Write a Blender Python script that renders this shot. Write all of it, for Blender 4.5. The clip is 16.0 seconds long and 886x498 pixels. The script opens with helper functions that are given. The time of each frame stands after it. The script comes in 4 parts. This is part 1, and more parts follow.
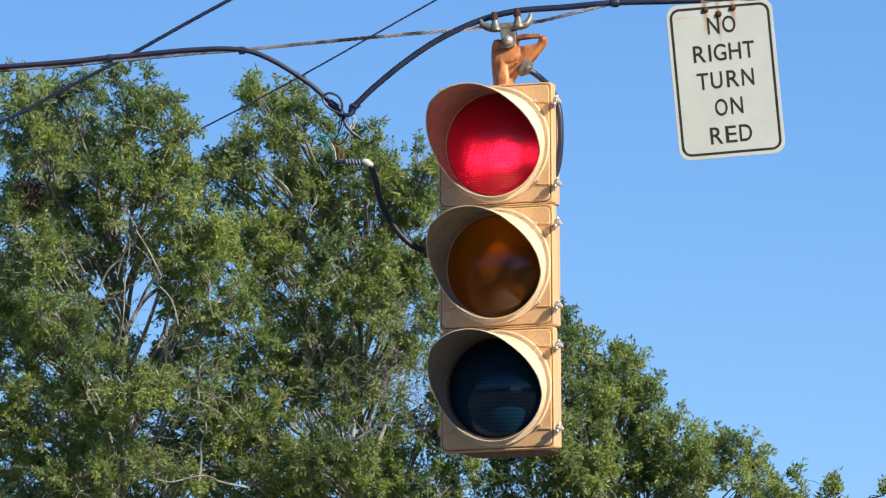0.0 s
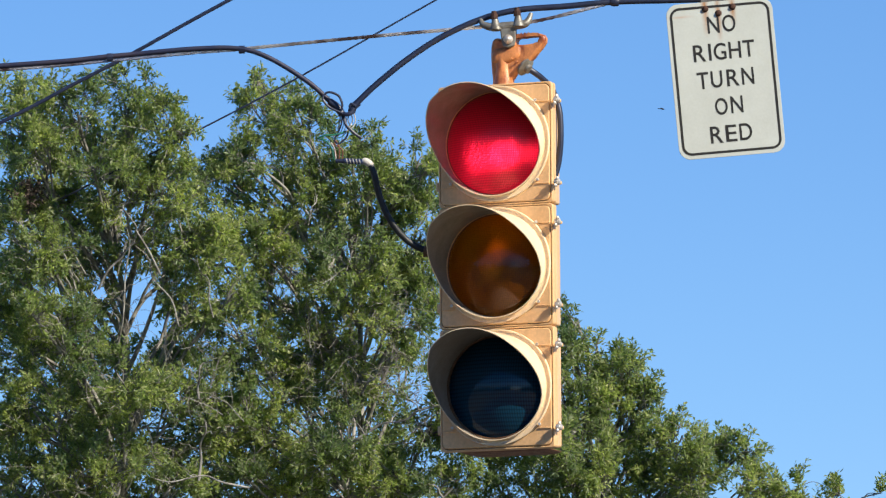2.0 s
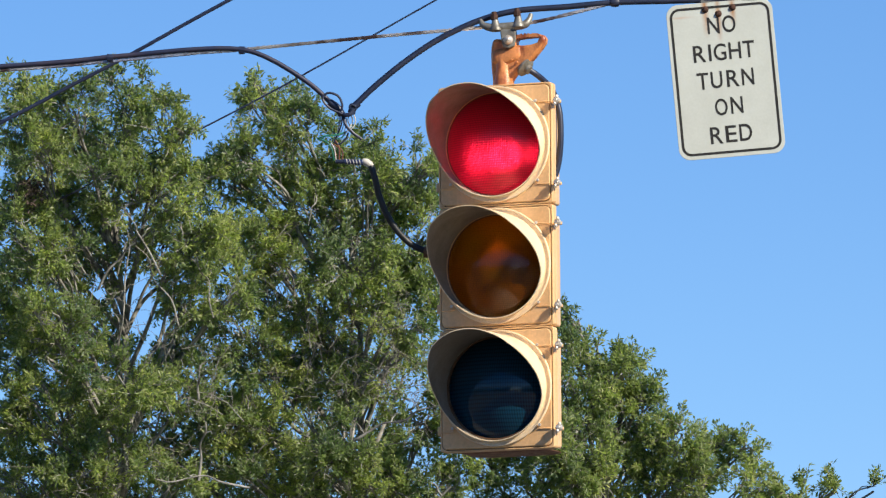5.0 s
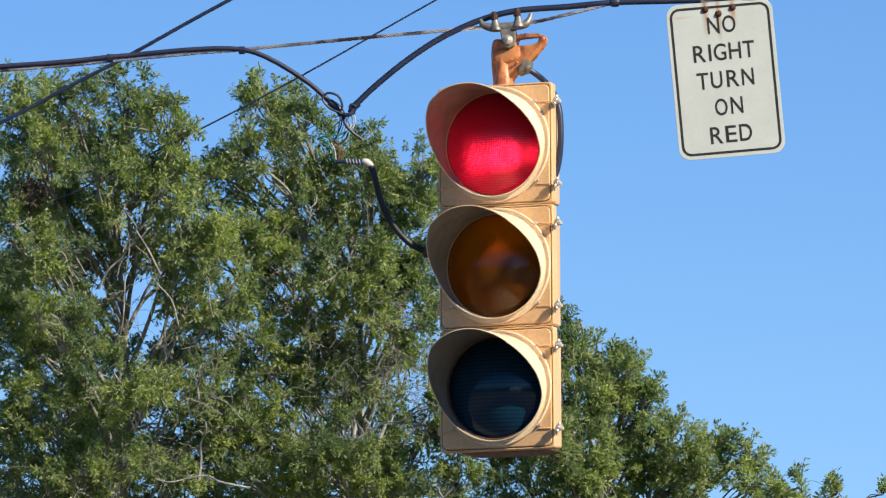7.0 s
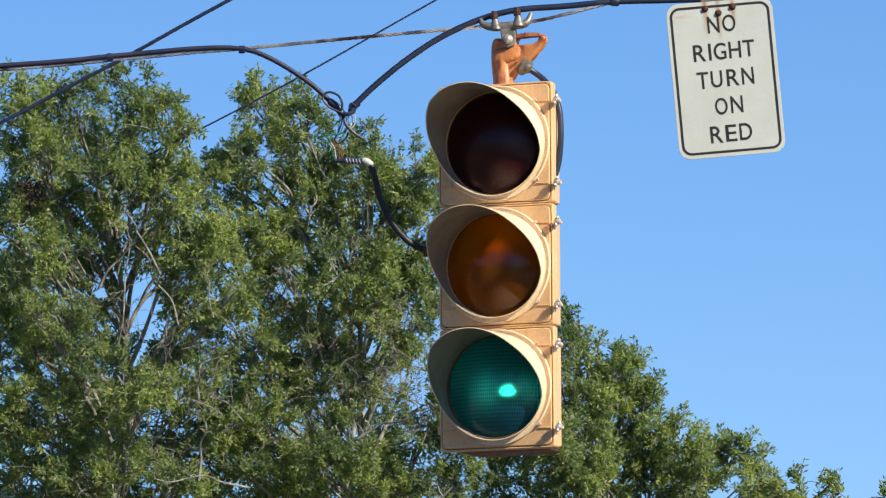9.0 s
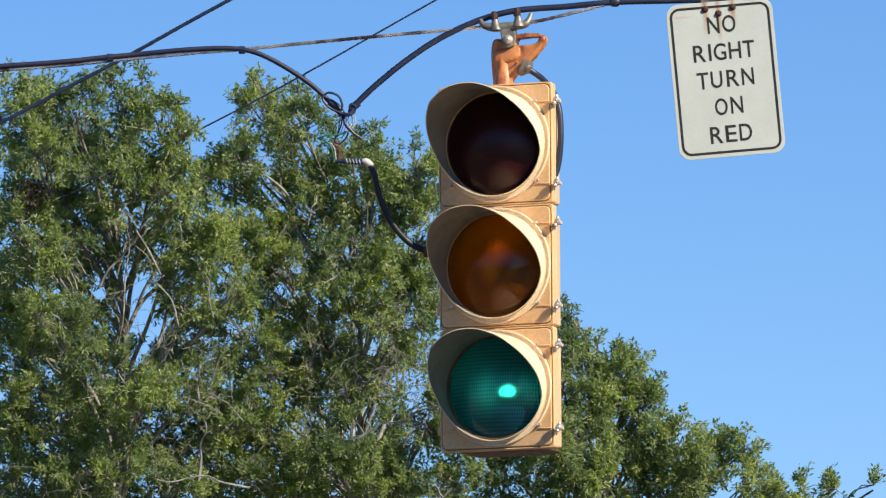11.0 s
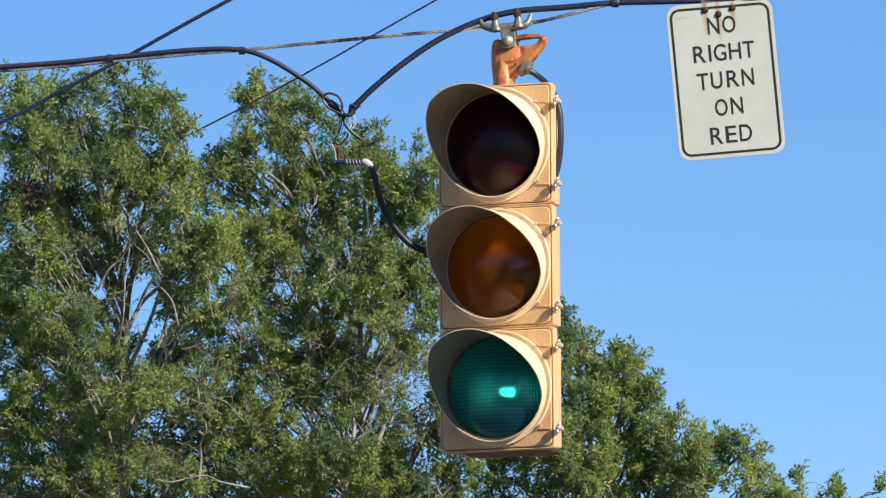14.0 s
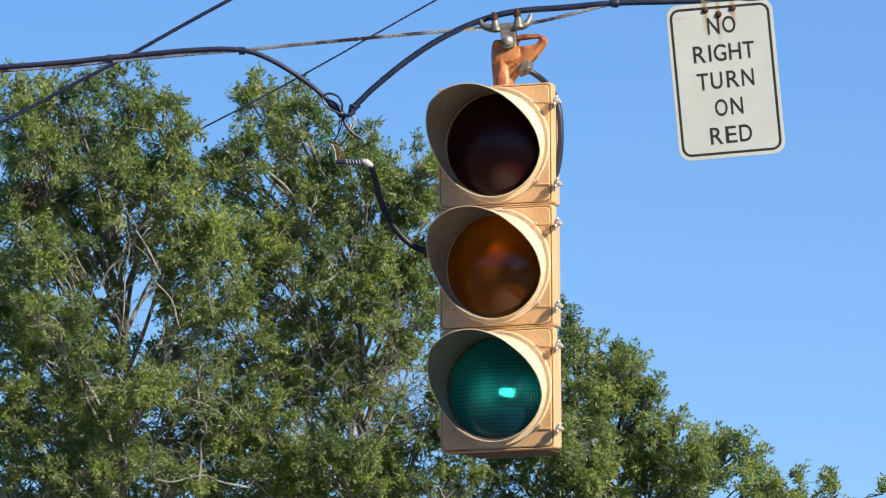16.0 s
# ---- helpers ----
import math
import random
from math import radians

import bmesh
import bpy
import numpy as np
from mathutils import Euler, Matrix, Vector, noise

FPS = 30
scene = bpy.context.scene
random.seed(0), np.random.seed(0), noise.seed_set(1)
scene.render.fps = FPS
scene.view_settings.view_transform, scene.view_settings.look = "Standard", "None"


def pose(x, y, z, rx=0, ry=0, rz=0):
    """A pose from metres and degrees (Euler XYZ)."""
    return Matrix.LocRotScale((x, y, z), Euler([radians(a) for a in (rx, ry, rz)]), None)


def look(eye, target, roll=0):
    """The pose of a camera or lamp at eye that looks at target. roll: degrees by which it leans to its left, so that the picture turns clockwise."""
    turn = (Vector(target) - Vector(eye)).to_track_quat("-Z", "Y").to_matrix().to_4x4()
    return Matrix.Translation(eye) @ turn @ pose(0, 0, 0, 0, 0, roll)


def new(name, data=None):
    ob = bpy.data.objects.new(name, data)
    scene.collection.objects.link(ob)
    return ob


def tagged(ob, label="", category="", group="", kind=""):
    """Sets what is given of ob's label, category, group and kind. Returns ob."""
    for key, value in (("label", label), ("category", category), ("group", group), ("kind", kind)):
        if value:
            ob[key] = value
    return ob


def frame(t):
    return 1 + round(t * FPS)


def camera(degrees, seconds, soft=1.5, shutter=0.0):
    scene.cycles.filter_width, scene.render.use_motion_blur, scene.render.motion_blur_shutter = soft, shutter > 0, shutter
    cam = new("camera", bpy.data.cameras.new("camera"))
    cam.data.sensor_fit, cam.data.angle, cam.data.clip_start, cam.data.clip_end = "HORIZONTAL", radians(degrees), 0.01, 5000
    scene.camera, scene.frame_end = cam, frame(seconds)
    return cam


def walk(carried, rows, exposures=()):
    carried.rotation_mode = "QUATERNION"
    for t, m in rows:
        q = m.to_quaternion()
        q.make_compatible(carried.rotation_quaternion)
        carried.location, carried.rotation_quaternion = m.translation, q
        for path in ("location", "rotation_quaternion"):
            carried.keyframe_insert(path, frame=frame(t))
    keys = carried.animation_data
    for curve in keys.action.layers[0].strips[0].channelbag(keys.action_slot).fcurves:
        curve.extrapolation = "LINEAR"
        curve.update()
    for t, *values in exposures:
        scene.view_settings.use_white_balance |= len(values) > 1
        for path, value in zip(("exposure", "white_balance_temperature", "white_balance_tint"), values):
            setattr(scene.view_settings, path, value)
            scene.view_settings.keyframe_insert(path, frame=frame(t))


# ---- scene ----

# ---------------------------------------------------------------- camera
FOV = 5.748
cam = camera(FOV, 16.0, soft=1.28)
HOLD = look((0, -25, 2.0), (0, 0, 5.1139))
walk(cam, [(0.0, HOLD), (16.0, HOLD)])

# ---------------------------------------------------------------- light
SUN_AZ, SUN_EL = 51.0, 32.0      # degrees: from -Y towards +X, and above the horizon
world = bpy.data.worlds.new("sky")
scene.world = world
world.use_nodes = True
wn = world.node_tree
sky = wn.nodes.new("ShaderNodeTexSky")
sky.sky_type = "NISHITA"
sky.sun_disc = False
sky.sun_elevation = radians(SUN_EL)
sky.sun_rotation = radians(180 - SUN_AZ)
sky.altitude = 2400
sky.air_density, sky.dust_density, sky.ozone_density = 1.0, 0.0, 3.0
deep = wn.nodes.new("ShaderNodeHueSaturation")     # a clear, deep blue day
deep.inputs["Saturation"].default_value = 1.25
deep.inputs["Hue"].default_value = 0.509
wn.links.new(sky.outputs[0], deep.inputs["Color"])
wn.links.new(deep.outputs[0], wn.nodes["Background"].inputs[0])
wn.nodes["Background"].inputs[1].default_value = 0.088

sun = new("sun", bpy.data.lights.new("sun", "SUN"))
sun.data.energy, sun.data.angle, sun.data.color = 5.0, radians(0.53), (1.0, 0.90, 0.74)
SUN_DIR = Vector((math.sin(radians(SUN_AZ)) * math.cos(radians(SUN_EL)),
                  -math.cos(radians(SUN_AZ)) * math.cos(radians(SUN_EL)), math.sin(radians(SUN_EL))))
sun.matrix_world = look(SUN_DIR * 60, (0, 0, 0))
scene.view_settings.exposure = 0.66


# ---------------------------------------------------------------- materials
def shader(name):
    m = bpy.data.materials.new(name)
    m.use_nodes = True
    return m, m.node_tree.nodes, m.node_tree.links, m.node_tree.nodes["Principled BSDF"]


def noise_ramp(n, l, scale, stops, detail=5.0, rough=0.6, vec=None):
    tex = n.new("ShaderNodeTexNoise")
    tex.inputs["Scale"].default_value, tex.inputs["Detail"].default_value = scale, detail
    tex.inputs["Roughness"].default_value = rough
    if vec:
        l.new(vec, tex.inputs["Vector"])
    ramp = n.new("ShaderNodeValToRGB")
    els = ramp.color_ramp.elements
    while len(els) < len(stops):
        els.new(0.5)
    for e, (p, c) in zip(els, stops):
        e.position, e.color = p, (*c, 1)
    l.new(tex.outputs[0], ramp.inputs[0])
    return tex, ramp


def mixed(n, l, kind, fac, a, b):
    mx = n.new("ShaderNodeMix")
    mx.data_type, mx.blend_type = "RGBA", kind
    for sock, v in ((mx.inputs[0], fac), (mx.inputs[6], a), (mx.inputs[7], b)):
        if isinstance(v, (int, float)):
            sock.default_value = v
        elif isinstance(v, tuple):
            sock.default_value = (*v, 1)
        else:
            l.new(v, sock)
    return mx.outputs[2]


def worn(name, clean, dirty, stain_scale=6.0, grain=90.0, rough=0.5, metal=0.0, bump=0.15, lo=0.42, hi=0.68, streak=0.0):
    """Clean surface with stains, fine grain and relief; streak stretches the stains downwards."""
    m, n, l, p = shader(name)
    co = n.new("ShaderNodeTexCoord").outputs["Object"]
    mp = n.new("ShaderNodeMapping")
    mp.inputs["Scale"].default_value = (1, 1, 1.0 - streak)
    l.new(co, mp.inputs[0])
    _, big = noise_ramp(n, l, stain_scale, [(lo, clean), (hi, dirty)], vec=mp.outputs[0])
    tex, fine = noise_ramp(n, l, grain, [(0.3, (0.8, 0.8, 0.8)), (0.7, (1.0, 1.0, 1.0))], vec=co)
    l.new(mixed(n, l, "MULTIPLY", 1.0, big.outputs[0], fine.outputs[0]), p.inputs["Base Color"])
    _, rr = noise_ramp(n, l, stain_scale * 2, [(0.3, (rough * 0.8,) * 3), (0.7, (min(1, rough * 1.25),) * 3)], vec=co)
    l.new(rr.outputs[0], p.inputs["Roughness"])
    p.inputs["Metallic"].default_value = metal
    b = n.new("ShaderNodeBump")
    b.inputs["Strength"].default_value, b.inputs["Distance"].default_value = bump, 0.002
    l.new(tex.outputs[0], b.inputs["Height"])
    l.new(b.outputs[0], p.inputs["Normal"])
    return m


PAINT = worn("faded_tan_paint", (0.80, 0.50, 0.245), (0.66, 0.38, 0.155), 7.0, 120.0, 0.42, 0, 0.06, 0.4, 0.75, 0.7)
# paler copy of the tan paint, with the sun's brightness in its colour
VISOR_PAINT = worn("faded_sunlit_visor_paint", (0.89, 0.72, 0.49), (0.79, 0.57, 0.33), 5.0, 140.0, 0.4, 0, 0.04, 0.4, 0.75, 0.5)
# darker copy for the visor's inside, with its shade in the colour
VISOR_INSIDE = worn("shaded_visor_inside", (0.27, 0.235, 0.185), (0.19, 0.165, 0.130), 8.0, 140.0, 0.5, 0, 0.05)
RUST = worn("rusted_orange_casting", (0.68, 0.27, 0.092), (0.27, 0.072, 0.028), 26.0, 160.0, 0.34, 0, 0.5, 0.44, 0.62, 0.5)
CAP_BROWN = worn("brown_cap", (0.26, 0.125, 0.06), (0.13, 0.055, 0.03), 26.0, 160.0, 0.6, 0, 0.3)
RUST_DARK = worn("dark_rust", (0.062, 0.025, 0.014), (0.030, 0.013, 0.009), 60.0, 300.0, 0.8, 0, 0.5)
GALV = worn("galvanised_steel", (0.235, 0.23, 0.205), (0.11, 0.10, 0.082), 34.0, 220.0, 0.45, 0.35, 0.3)
BRIGHT = worn("bright_hardware", (0.72, 0.68, 0.62), (0.42, 0.36, 0.30), 70.0, 300.0, 0.42, 0.45, 0.3)
STRAND = worn("weathered_strand_steel", (0.74, 0.73, 0.72), (0.13, 0.09, 0.085), 9.0, 200.0, 0.28, 0.7, 0.2, 0.44, 0.58)
# the blue of the mirrored sky is put into this black sheath
SHEATH = worn("sky_tinted_black_sheath", (0.012, 0.019, 0.046), (0.020, 0.027, 0.056), 8.0, 150.0, 0.40, 0, 0.1)
DROP = worn("black_rubber_sheath", (0.010, 0.013, 0.015), (0.018, 0.020, 0.022), 8.0, 150.0, 0.5, 0, 0.1)
# weathered sheath, also given the sky's reflected blue
LASHED = worn("sky_tinted_weathered_sheath", (0.016, 0.022, 0.054), (0.034, 0.029, 0.050), 8.0, 150.0, 0.45, 0, 0.1)
DARK_IN = worn("dark_inside", (0.02, 0.02, 0.02), (0.03, 0.03, 0.03), 8.0, 90.0, 0.7)
GASKET = worn("brown_gasket", (0.15, 0.075, 0.03), (0.09, 0.045, 0.02), 20.0, 200.0, 0.7)
INK = worn("black_sign_ink", (0.008, 0.009, 0.010), (0.018, 0.018, 0.019), 30.0, 300.0, 0.95, 0, 0.03)
WIRE_GREEN = worn("green_insulation", (0.02, 0.20, 0.13), (0.03, 0.13, 0.09), 50.0, 200.0, 0.4)
WIRE_WHITE = worn("white_insulation", (0.56, 0.54, 0.50), (0.40, 0.37, 0.33), 50.0, 200.0, 0.4)
WIRE_BROWN = worn("orange_brown_insulation", (0.20, 0.07, 0.03), (0.12, 0.045, 0.025), 50.0, 200.0, 0.4)
WIRE_BLUE = worn("blue_tape", (0.02, 0.035, 0.10), (0.02, 0.03, 0.07), 50.0, 200.0, 0.4)
BARK = worn("grey_oak_bark", (0.30, 0.29, 0.265), (0.12, 0.115, 0.10), 9.0, 60.0, 0.85, 0, 0.6, 0.42, 0.62)
ASPHALT = worn("worn_asphalt", (0.085, 0.082, 0.078), (0.06, 0.058, 0.056), 0.4, 60.0, 0.85, 0, 0.4)
ADDED_WOODS = worn("added_far_foliage", (0.075, 0.105, 0.04), (0.035, 0.05, 0.02), 0.6, 3.0, 0.8, 0, 0.5)
DRY_GRASS = worn("sun_dried_grass", (0.15, 0.14, 0.092), (0.11, 0.115, 0.068), 0.15, 8.0, 0.9, 0, 0.3)


def sign_sheet():
    """White sheeting gone grey, with rust runs below the three bolts."""
    m, n, l, p = shader("weathered_white_sheeting")
    co = n.new("ShaderNodeTexCoord").outputs["Object"]
    _, big = noise_ramp(n, l, 7.0, [(0.35, (0.45, 0.485, 0.455)), (0.7, (0.40, 0.428, 0.395))], vec=co)
    _, fine = noise_ramp(n, l, 160.0, [(0.3, (0.93, 0.93, 0.93)), (0.7, (1, 1, 1))], vec=co)
    col = mixed(n, l, "MULTIPLY", 1.0, big.outputs[0], fine.outputs[0])
    sep = n.new("ShaderNodeSeparateXYZ")
    l.new(co, sep.inputs[0])

    def calc(op, a, b):
        k = n.new("ShaderNodeMath")
        k.operation, k.use_clamp = op, op in ("MULTIPLY", "SMOOTH_MIN")
        for i, v in enumerate((a, b)):
            if isinstance(v, (int, float)):
                k.inputs[i].default_value = v
            else:
                l.new(v, k.inputs[i])
        return k.outputs[0]
    wob, _ = noise_ramp(n, l, 30.0, [(0, (0, 0, 0)), (1, (1, 1, 1))], vec=co)
    xs = calc("ADD", sep.outputs[0], calc("MULTIPLY", calc("SUBTRACT", wob.outputs[0], 0.5), 0.0001))
    total = None
    for bx, bz, run, wide in ((-0.041, 0.204, 0.085, 0.012), (-0.004, 0.189, 0.090, 0.010), (0.038, 0.204, 0.06, 0.011)):
        dx = calc("ABSOLUTE", calc("SUBTRACT", xs, bx), 0)
        side = calc("SUBTRACT", 1.0, calc("DIVIDE", dx, wide))
        down = calc("SUBTRACT", 1.0, calc("DIVIDE", calc("ABSOLUTE", calc("SUBTRACT", sep.outputs[2], bz), 0), run))
        one = calc("MULTIPLY", calc("MAXIMUM", side, 0.0), calc("MAXIMUM", down, 0.0))
        total = one if total is None else calc("MAXIMUM", total, one)
    amount = calc("MULTIPLY", calc("MULTIPLY", total, wob.outputs[0]), 2.2)
    col = mixed(n, l, "MIX", amount, col, (0.30, 0.15, 0.06))
    # a faint horizontal rust smear near the top edge
    sm = calc("MAXIMUM", calc("SUBTRACT", 1.0, calc("DIVIDE", calc("ABSOLUTE", calc("SUBTRACT", sep.outputs[2], 0.186), 0), 0.005)), 0.0)
    sx = calc("MAXIMUM", calc("SUBTRACT", 1.0, calc("DIVIDE", calc("ABSOLUTE", calc("ADD", sep.outputs[0], 0.115), 0), 0.045)), 0.0)
    col = mixed(n, l, "MIX", calc("MULTIPLY", calc("MULTIPLY", sm, sx), 0.45), col, (0.42, 0.2, 0.1))
    l.new(col, p.inputs["Base Color"])
    p.inputs["Roughness"].default_value = 0.5
    return m


SHEET = sign_sheet()


def lens_glass(name, tint, scatter, cells, relief, bend, body, milk, spread, flute=0.0, gloss=0.12, edge=0.55, through_share=0.16, pitch=42.0, fanned=0.42, passed=None):
    """Coloured lens: smooth outside with gloss, prisms moulded inside that spread what passes."""
    m, n, l, p = shader(name)
    n.remove(p)
    out = n["Material Output"]
    co = n.new("ShaderNodeTexCoord").outputs["Object"]
    mp = n.new("ShaderNodeMapping")
    mp.inputs["Scale"].default_value = (cells[0], 0.0, cells[2])
    l.new(co, mp.inputs[0])
    vor = n.new("ShaderNodeTexVoronoi")
    vor.inputs["Scale"].default_value, vor.inputs["Randomness"].default_value = 1.0, 0.0 if flute else 0.3
    l.new(mp.outputs[0], vor.inputs["Vector"])
    b = n.new("ShaderNodeBump")
    b.inputs["Strength"].default_value, b.inputs["Distance"].default_value = relief, 0.004
    l.new(vor.outputs["Distance"], b.inputs["Height"])
    ref = n.new("ShaderNodeBsdfRefraction")
    mould = n.new("ShaderNodeValToRGB")          # prism pattern put into the tint: paler cells, darker edges
    for e, (q, c) in zip(mould.color_ramp.elements, ((0.25, (1.2, 1.2, 1.2)), (0.62, (edge, edge, edge)))):
        e.position, e.color = q, (*c, 1)
    l.new(vor.outputs["Distance"], mould.inputs[0])
    moulded = mixed(n, l, "MULTIPLY", 1.0, mould.outputs[0], tint)
    l.new(moulded, ref.inputs["Color"])
    wide = n.new("ShaderNodeBsdfRefraction")
    wide.inputs["Roughness"].default_value, wide.inputs["IOR"].default_value = 0.8, bend
    l.new(moulded, wide.inputs["Color"])
    if flute:                                    # upright flutes that fan the light out sideways
        rib = n.new("ShaderNodeTexWave")
        rib.wave_type, rib.bands_direction, rib.wave_profile = "BANDS", "X", "SIN"
        rib.inputs["Scale"].default_value = pitch
        l.new(co, rib.inputs["Vector"])
        fan = n.new("ShaderNodeBump")
        fan.inputs["Strength"].default_value, fan.inputs["Distance"].default_value = 1.0, flute
        l.new(rib.outputs["Fac"], fan.inputs["Height"])
        l.new(fan.outputs[0], wide.inputs["Normal"])
        wide.inputs["Roughness"].default_value, wide.inputs["IOR"].default_value = fanned, 2.0
    both = n.new("ShaderNodeMixShader")
    both.inputs[0].default_value = spread
    l.new(ref.outputs[0], both.inputs[1])
    l.new(wide.outputs[0], both.inputs[2])
    ref.inputs["Roughness"].default_value, ref.inputs["IOR"].default_value = scatter, bend
    l.new(b.outputs[0], ref.inputs["Normal"])
    dif, trl = n.new("ShaderNodeBsdfDiffuse"), n.new("ShaderNodeBsdfTranslucent")
    for q, c in ((dif, body), (trl, passed or body)):
        l.new(mixed(n, l, "MULTIPLY", 1.0, mould.outputs[0], c), q.inputs["Color"])
    half, cloudy = n.new("ShaderNodeMixShader"), n.new("ShaderNodeMixShader")
    half.inputs[0].default_value, cloudy.inputs[0].default_value = through_share, milk
    l.new(dif.outputs[0], half.inputs[1])
    l.new(trl.outputs[0], half.inputs[2])
    l.new(both.outputs[0], cloudy.inputs[1])
    l.new(half.outputs[0], cloudy.inputs[2])
    gl = n.new("ShaderNodeBsdfGlossy")
    gl.inputs["Roughness"].default_value = gloss
    fr = n.new("ShaderNodeFresnel")
    fr.inputs["IOR"].default_value = 1.46
    mx = n.new("ShaderNodeMixShader")
    l.new(fr.outputs[0], mx.inputs[0])
    l.new(cloudy.outputs[0], mx.inputs[1])
    l.new(gl.outputs[0], mx.inputs[2])
    l.new(mx.outputs[0], out.inputs["Surface"])
    return m


RED_LENS = lens_glass("red_lens", (0.28, 0.0032, 0.017), 0.45, (190, 190, 150), 1.0, 1.3, (0.42, 0.005, 0.026), 0.45, 0.42, 0.0024, 0.32, 0.46, 0.86, 78.0, 0.46, (0.235, 0.0022, 0.012))
AMBER_LENS = lens_glass("amber_lens", (0.80, 0.36, 0.006), 0.14, (190, 190, 190), 0.30, 1.3, (0.50, 0.15, 0.006), 0.12, 0.24, 0.0, 0.17, 0.85)
GREEN_LENS = lens_glass("green_lens", (0.0006, 0.022, 0.020), 0.13, (150, 150, 90), 0.5, 1.35, (0.016, 0.150, 0.290), 0.30, 0.32, 0.0030, 0.14, 0.50, 0.32, 42.0, 0.56, (0.003, 0.076, 0.070))


def glowing(name, colour, strength):
    m, n, l, p = shader(name)
    p.inputs["Base Color"].default_value = (0.8, 0.8, 0.8, 1)
    p.inputs["Emission Color"].default_value = (*colour, 1)
    p.inputs["Emission Strength"].default_value = strength
    return m


BULBS = {"red": glowing("red_signal_bulb", (1.0, 0.86, 0.68), 235.0), "amber": worn("unlit_bulb_glass", (0.5, 0.5, 0.48), (0.4, 0.4, 0.38), 20.0, 90.0, 0.3, 0, 0.02),
         "green": glowing("green_signal_bulb", (1.0, 0.90, 0.75), 720.0)}
# an added mask that keeps the glow in when a bulb is turned
BULB_MASK = worn("opaque_bulb_mask", (0.25, 0.25, 0.25), (0.2, 0.2, 0.2), 20.0, 90.0, 0.4, 0.9, 0.02)
# the amber bowl is made brighter, to put a glow in its unlit lens
BRIGHT_MIRROR = worn("brightened_reflector", (0.92, 0.90, 0.87), (0.8, 0.77, 0.72), 14.0, 90.0, 0.30, 0.9, 0.03)
# the red and green bowls are darkened, to dim their lens edges
MIRROR = worn("darkened_reflector", (0.13, 0.125, 0.12), (0.08, 0.075, 0.07), 14.0, 90.0, 0.40, 0.9, 0.03)


def leaf_matter():
    m, n, l, p = shader("oak_leaves")
    geo = n.new("ShaderNodeNewGeometry")
    ramp = n.new("ShaderNodeValToRGB")
    els = ramp.color_ramp.elements
    els.new(0.45), els.new(0.8)
    for e, (q, c) in zip(els, [(0.0, (0.166, 0.224, 0.108)), (0.4, (0.230, 0.296, 0.138)), (0.8, (0.312, 0.368, 0.172)), (1.0, (0.43, 0.46, 0.27))]):
        e.position, e.color = q, (*c, 1)
    l.new(geo.outputs["Random Per Island"], ramp.inputs[0])
    co = n.new("ShaderNodeTexCoord").outputs["Object"]
    _, big = noise_ramp(n, l, 1.7, [(0.36, (0.60, 0.69, 0.72)), (0.64, (1.46, 1.34, 1.00))], vec=co)
    col = mixed(n, l, "MULTIPLY", 1.0, ramp.outputs[0], big.outputs[0])
    l.new(col, p.inputs["Base Color"])
    p.inputs["Roughness"].default_value = 0.38
    p.inputs["Specular IOR Level"].default_value = 0.65
    tr = n.new("ShaderNodeBsdfTranslucent")
    l.new(mixed(n, l, "MULTIPLY", 1.0, col, (1.06, 1.20, 0.70)), tr.inputs["Color"])
    mx = n.new("ShaderNodeMixShader")
    mx.inputs[0].default_value = 0.68
    l.new(p.outputs[0], mx.inputs[1])
    l.new(tr.outputs[0], mx.inputs[2])
    l.new(mx.outputs[0], n["Material Output"].inputs["Surface"])
    return m


LEAF = leaf_matter()
TWIG = worn("grey_twig_bark", (0.20, 0.188, 0.168), (0.115, 0.104, 0.09), 9.0, 60.0, 0.85, 0, 0.4)
DEAD_LEAF = worn("dead_brown_leaves", (0.085, 0.060, 0.045), (0.05, 0.036, 0.028), 14.0, 90.0, 0.8, 0, 0.2)


# ---------------------------------------------------------------- mesh tools
def part(name, bm, material, parent=None, label="", smooth=True):
    """Links a bmesh (or a mesh) as one object under a thing."""
    if isinstance(bm, bpy.types.Mesh):
        me = bm
    else:
        me = bpy.data.meshes.new(name)
        bm.normal_update()
        bm.to_mesh(me)
        bm.free()
    for mt in (material if isinstance(material, (list, tuple)) else [material]):
        me.materials.append(mt)
    if smooth:
        me.polygons.foreach_set("use_smooth", [True] * len(me.polygons))
        me.set_sharp_from_angle(angle=radians(38))
    ob = new(name, me)
    if parent:
        ob.parent = parent
    return tagged(ob, label)


def spline(pts, steps=8):
    """A smooth line through the points."""
    pts = [Vector(p) for p in pts]
    if len(pts) < 3:
        return [pts[0].lerp(pts[-1], i / steps) for i in range(steps + 1)]
    ext = [pts[0] * 2 - pts[1], *pts, pts[-1] * 2 - pts[-2]]
    out = []
    for a, b, c, d in zip(ext, ext[1:], ext[2:], ext[3:]):
        for i in range(steps):
            t = i / steps
            out.append(0.5 * (2 * b + (c - a) * t + (2 * a - 5 * b + 4 * c - d) * t * t + (3 * b - a - 3 * c + d) * t ** 3))
    return out + [pts[-1]]


def frames(line):
    """A steady pair of cross directions along a line."""
    side, out = None, []
    for i, p in enumerate(line):
        way = (line[min(i + 1, len(line) - 1)] - line[max(i - 1, 0)]).normalized()
        if side is None:
            side = way.orthogonal().normalized()
        side = (side - way * side.dot(way)).normalized()
        out.append((side.copy(), way.cross(side)))
    return out


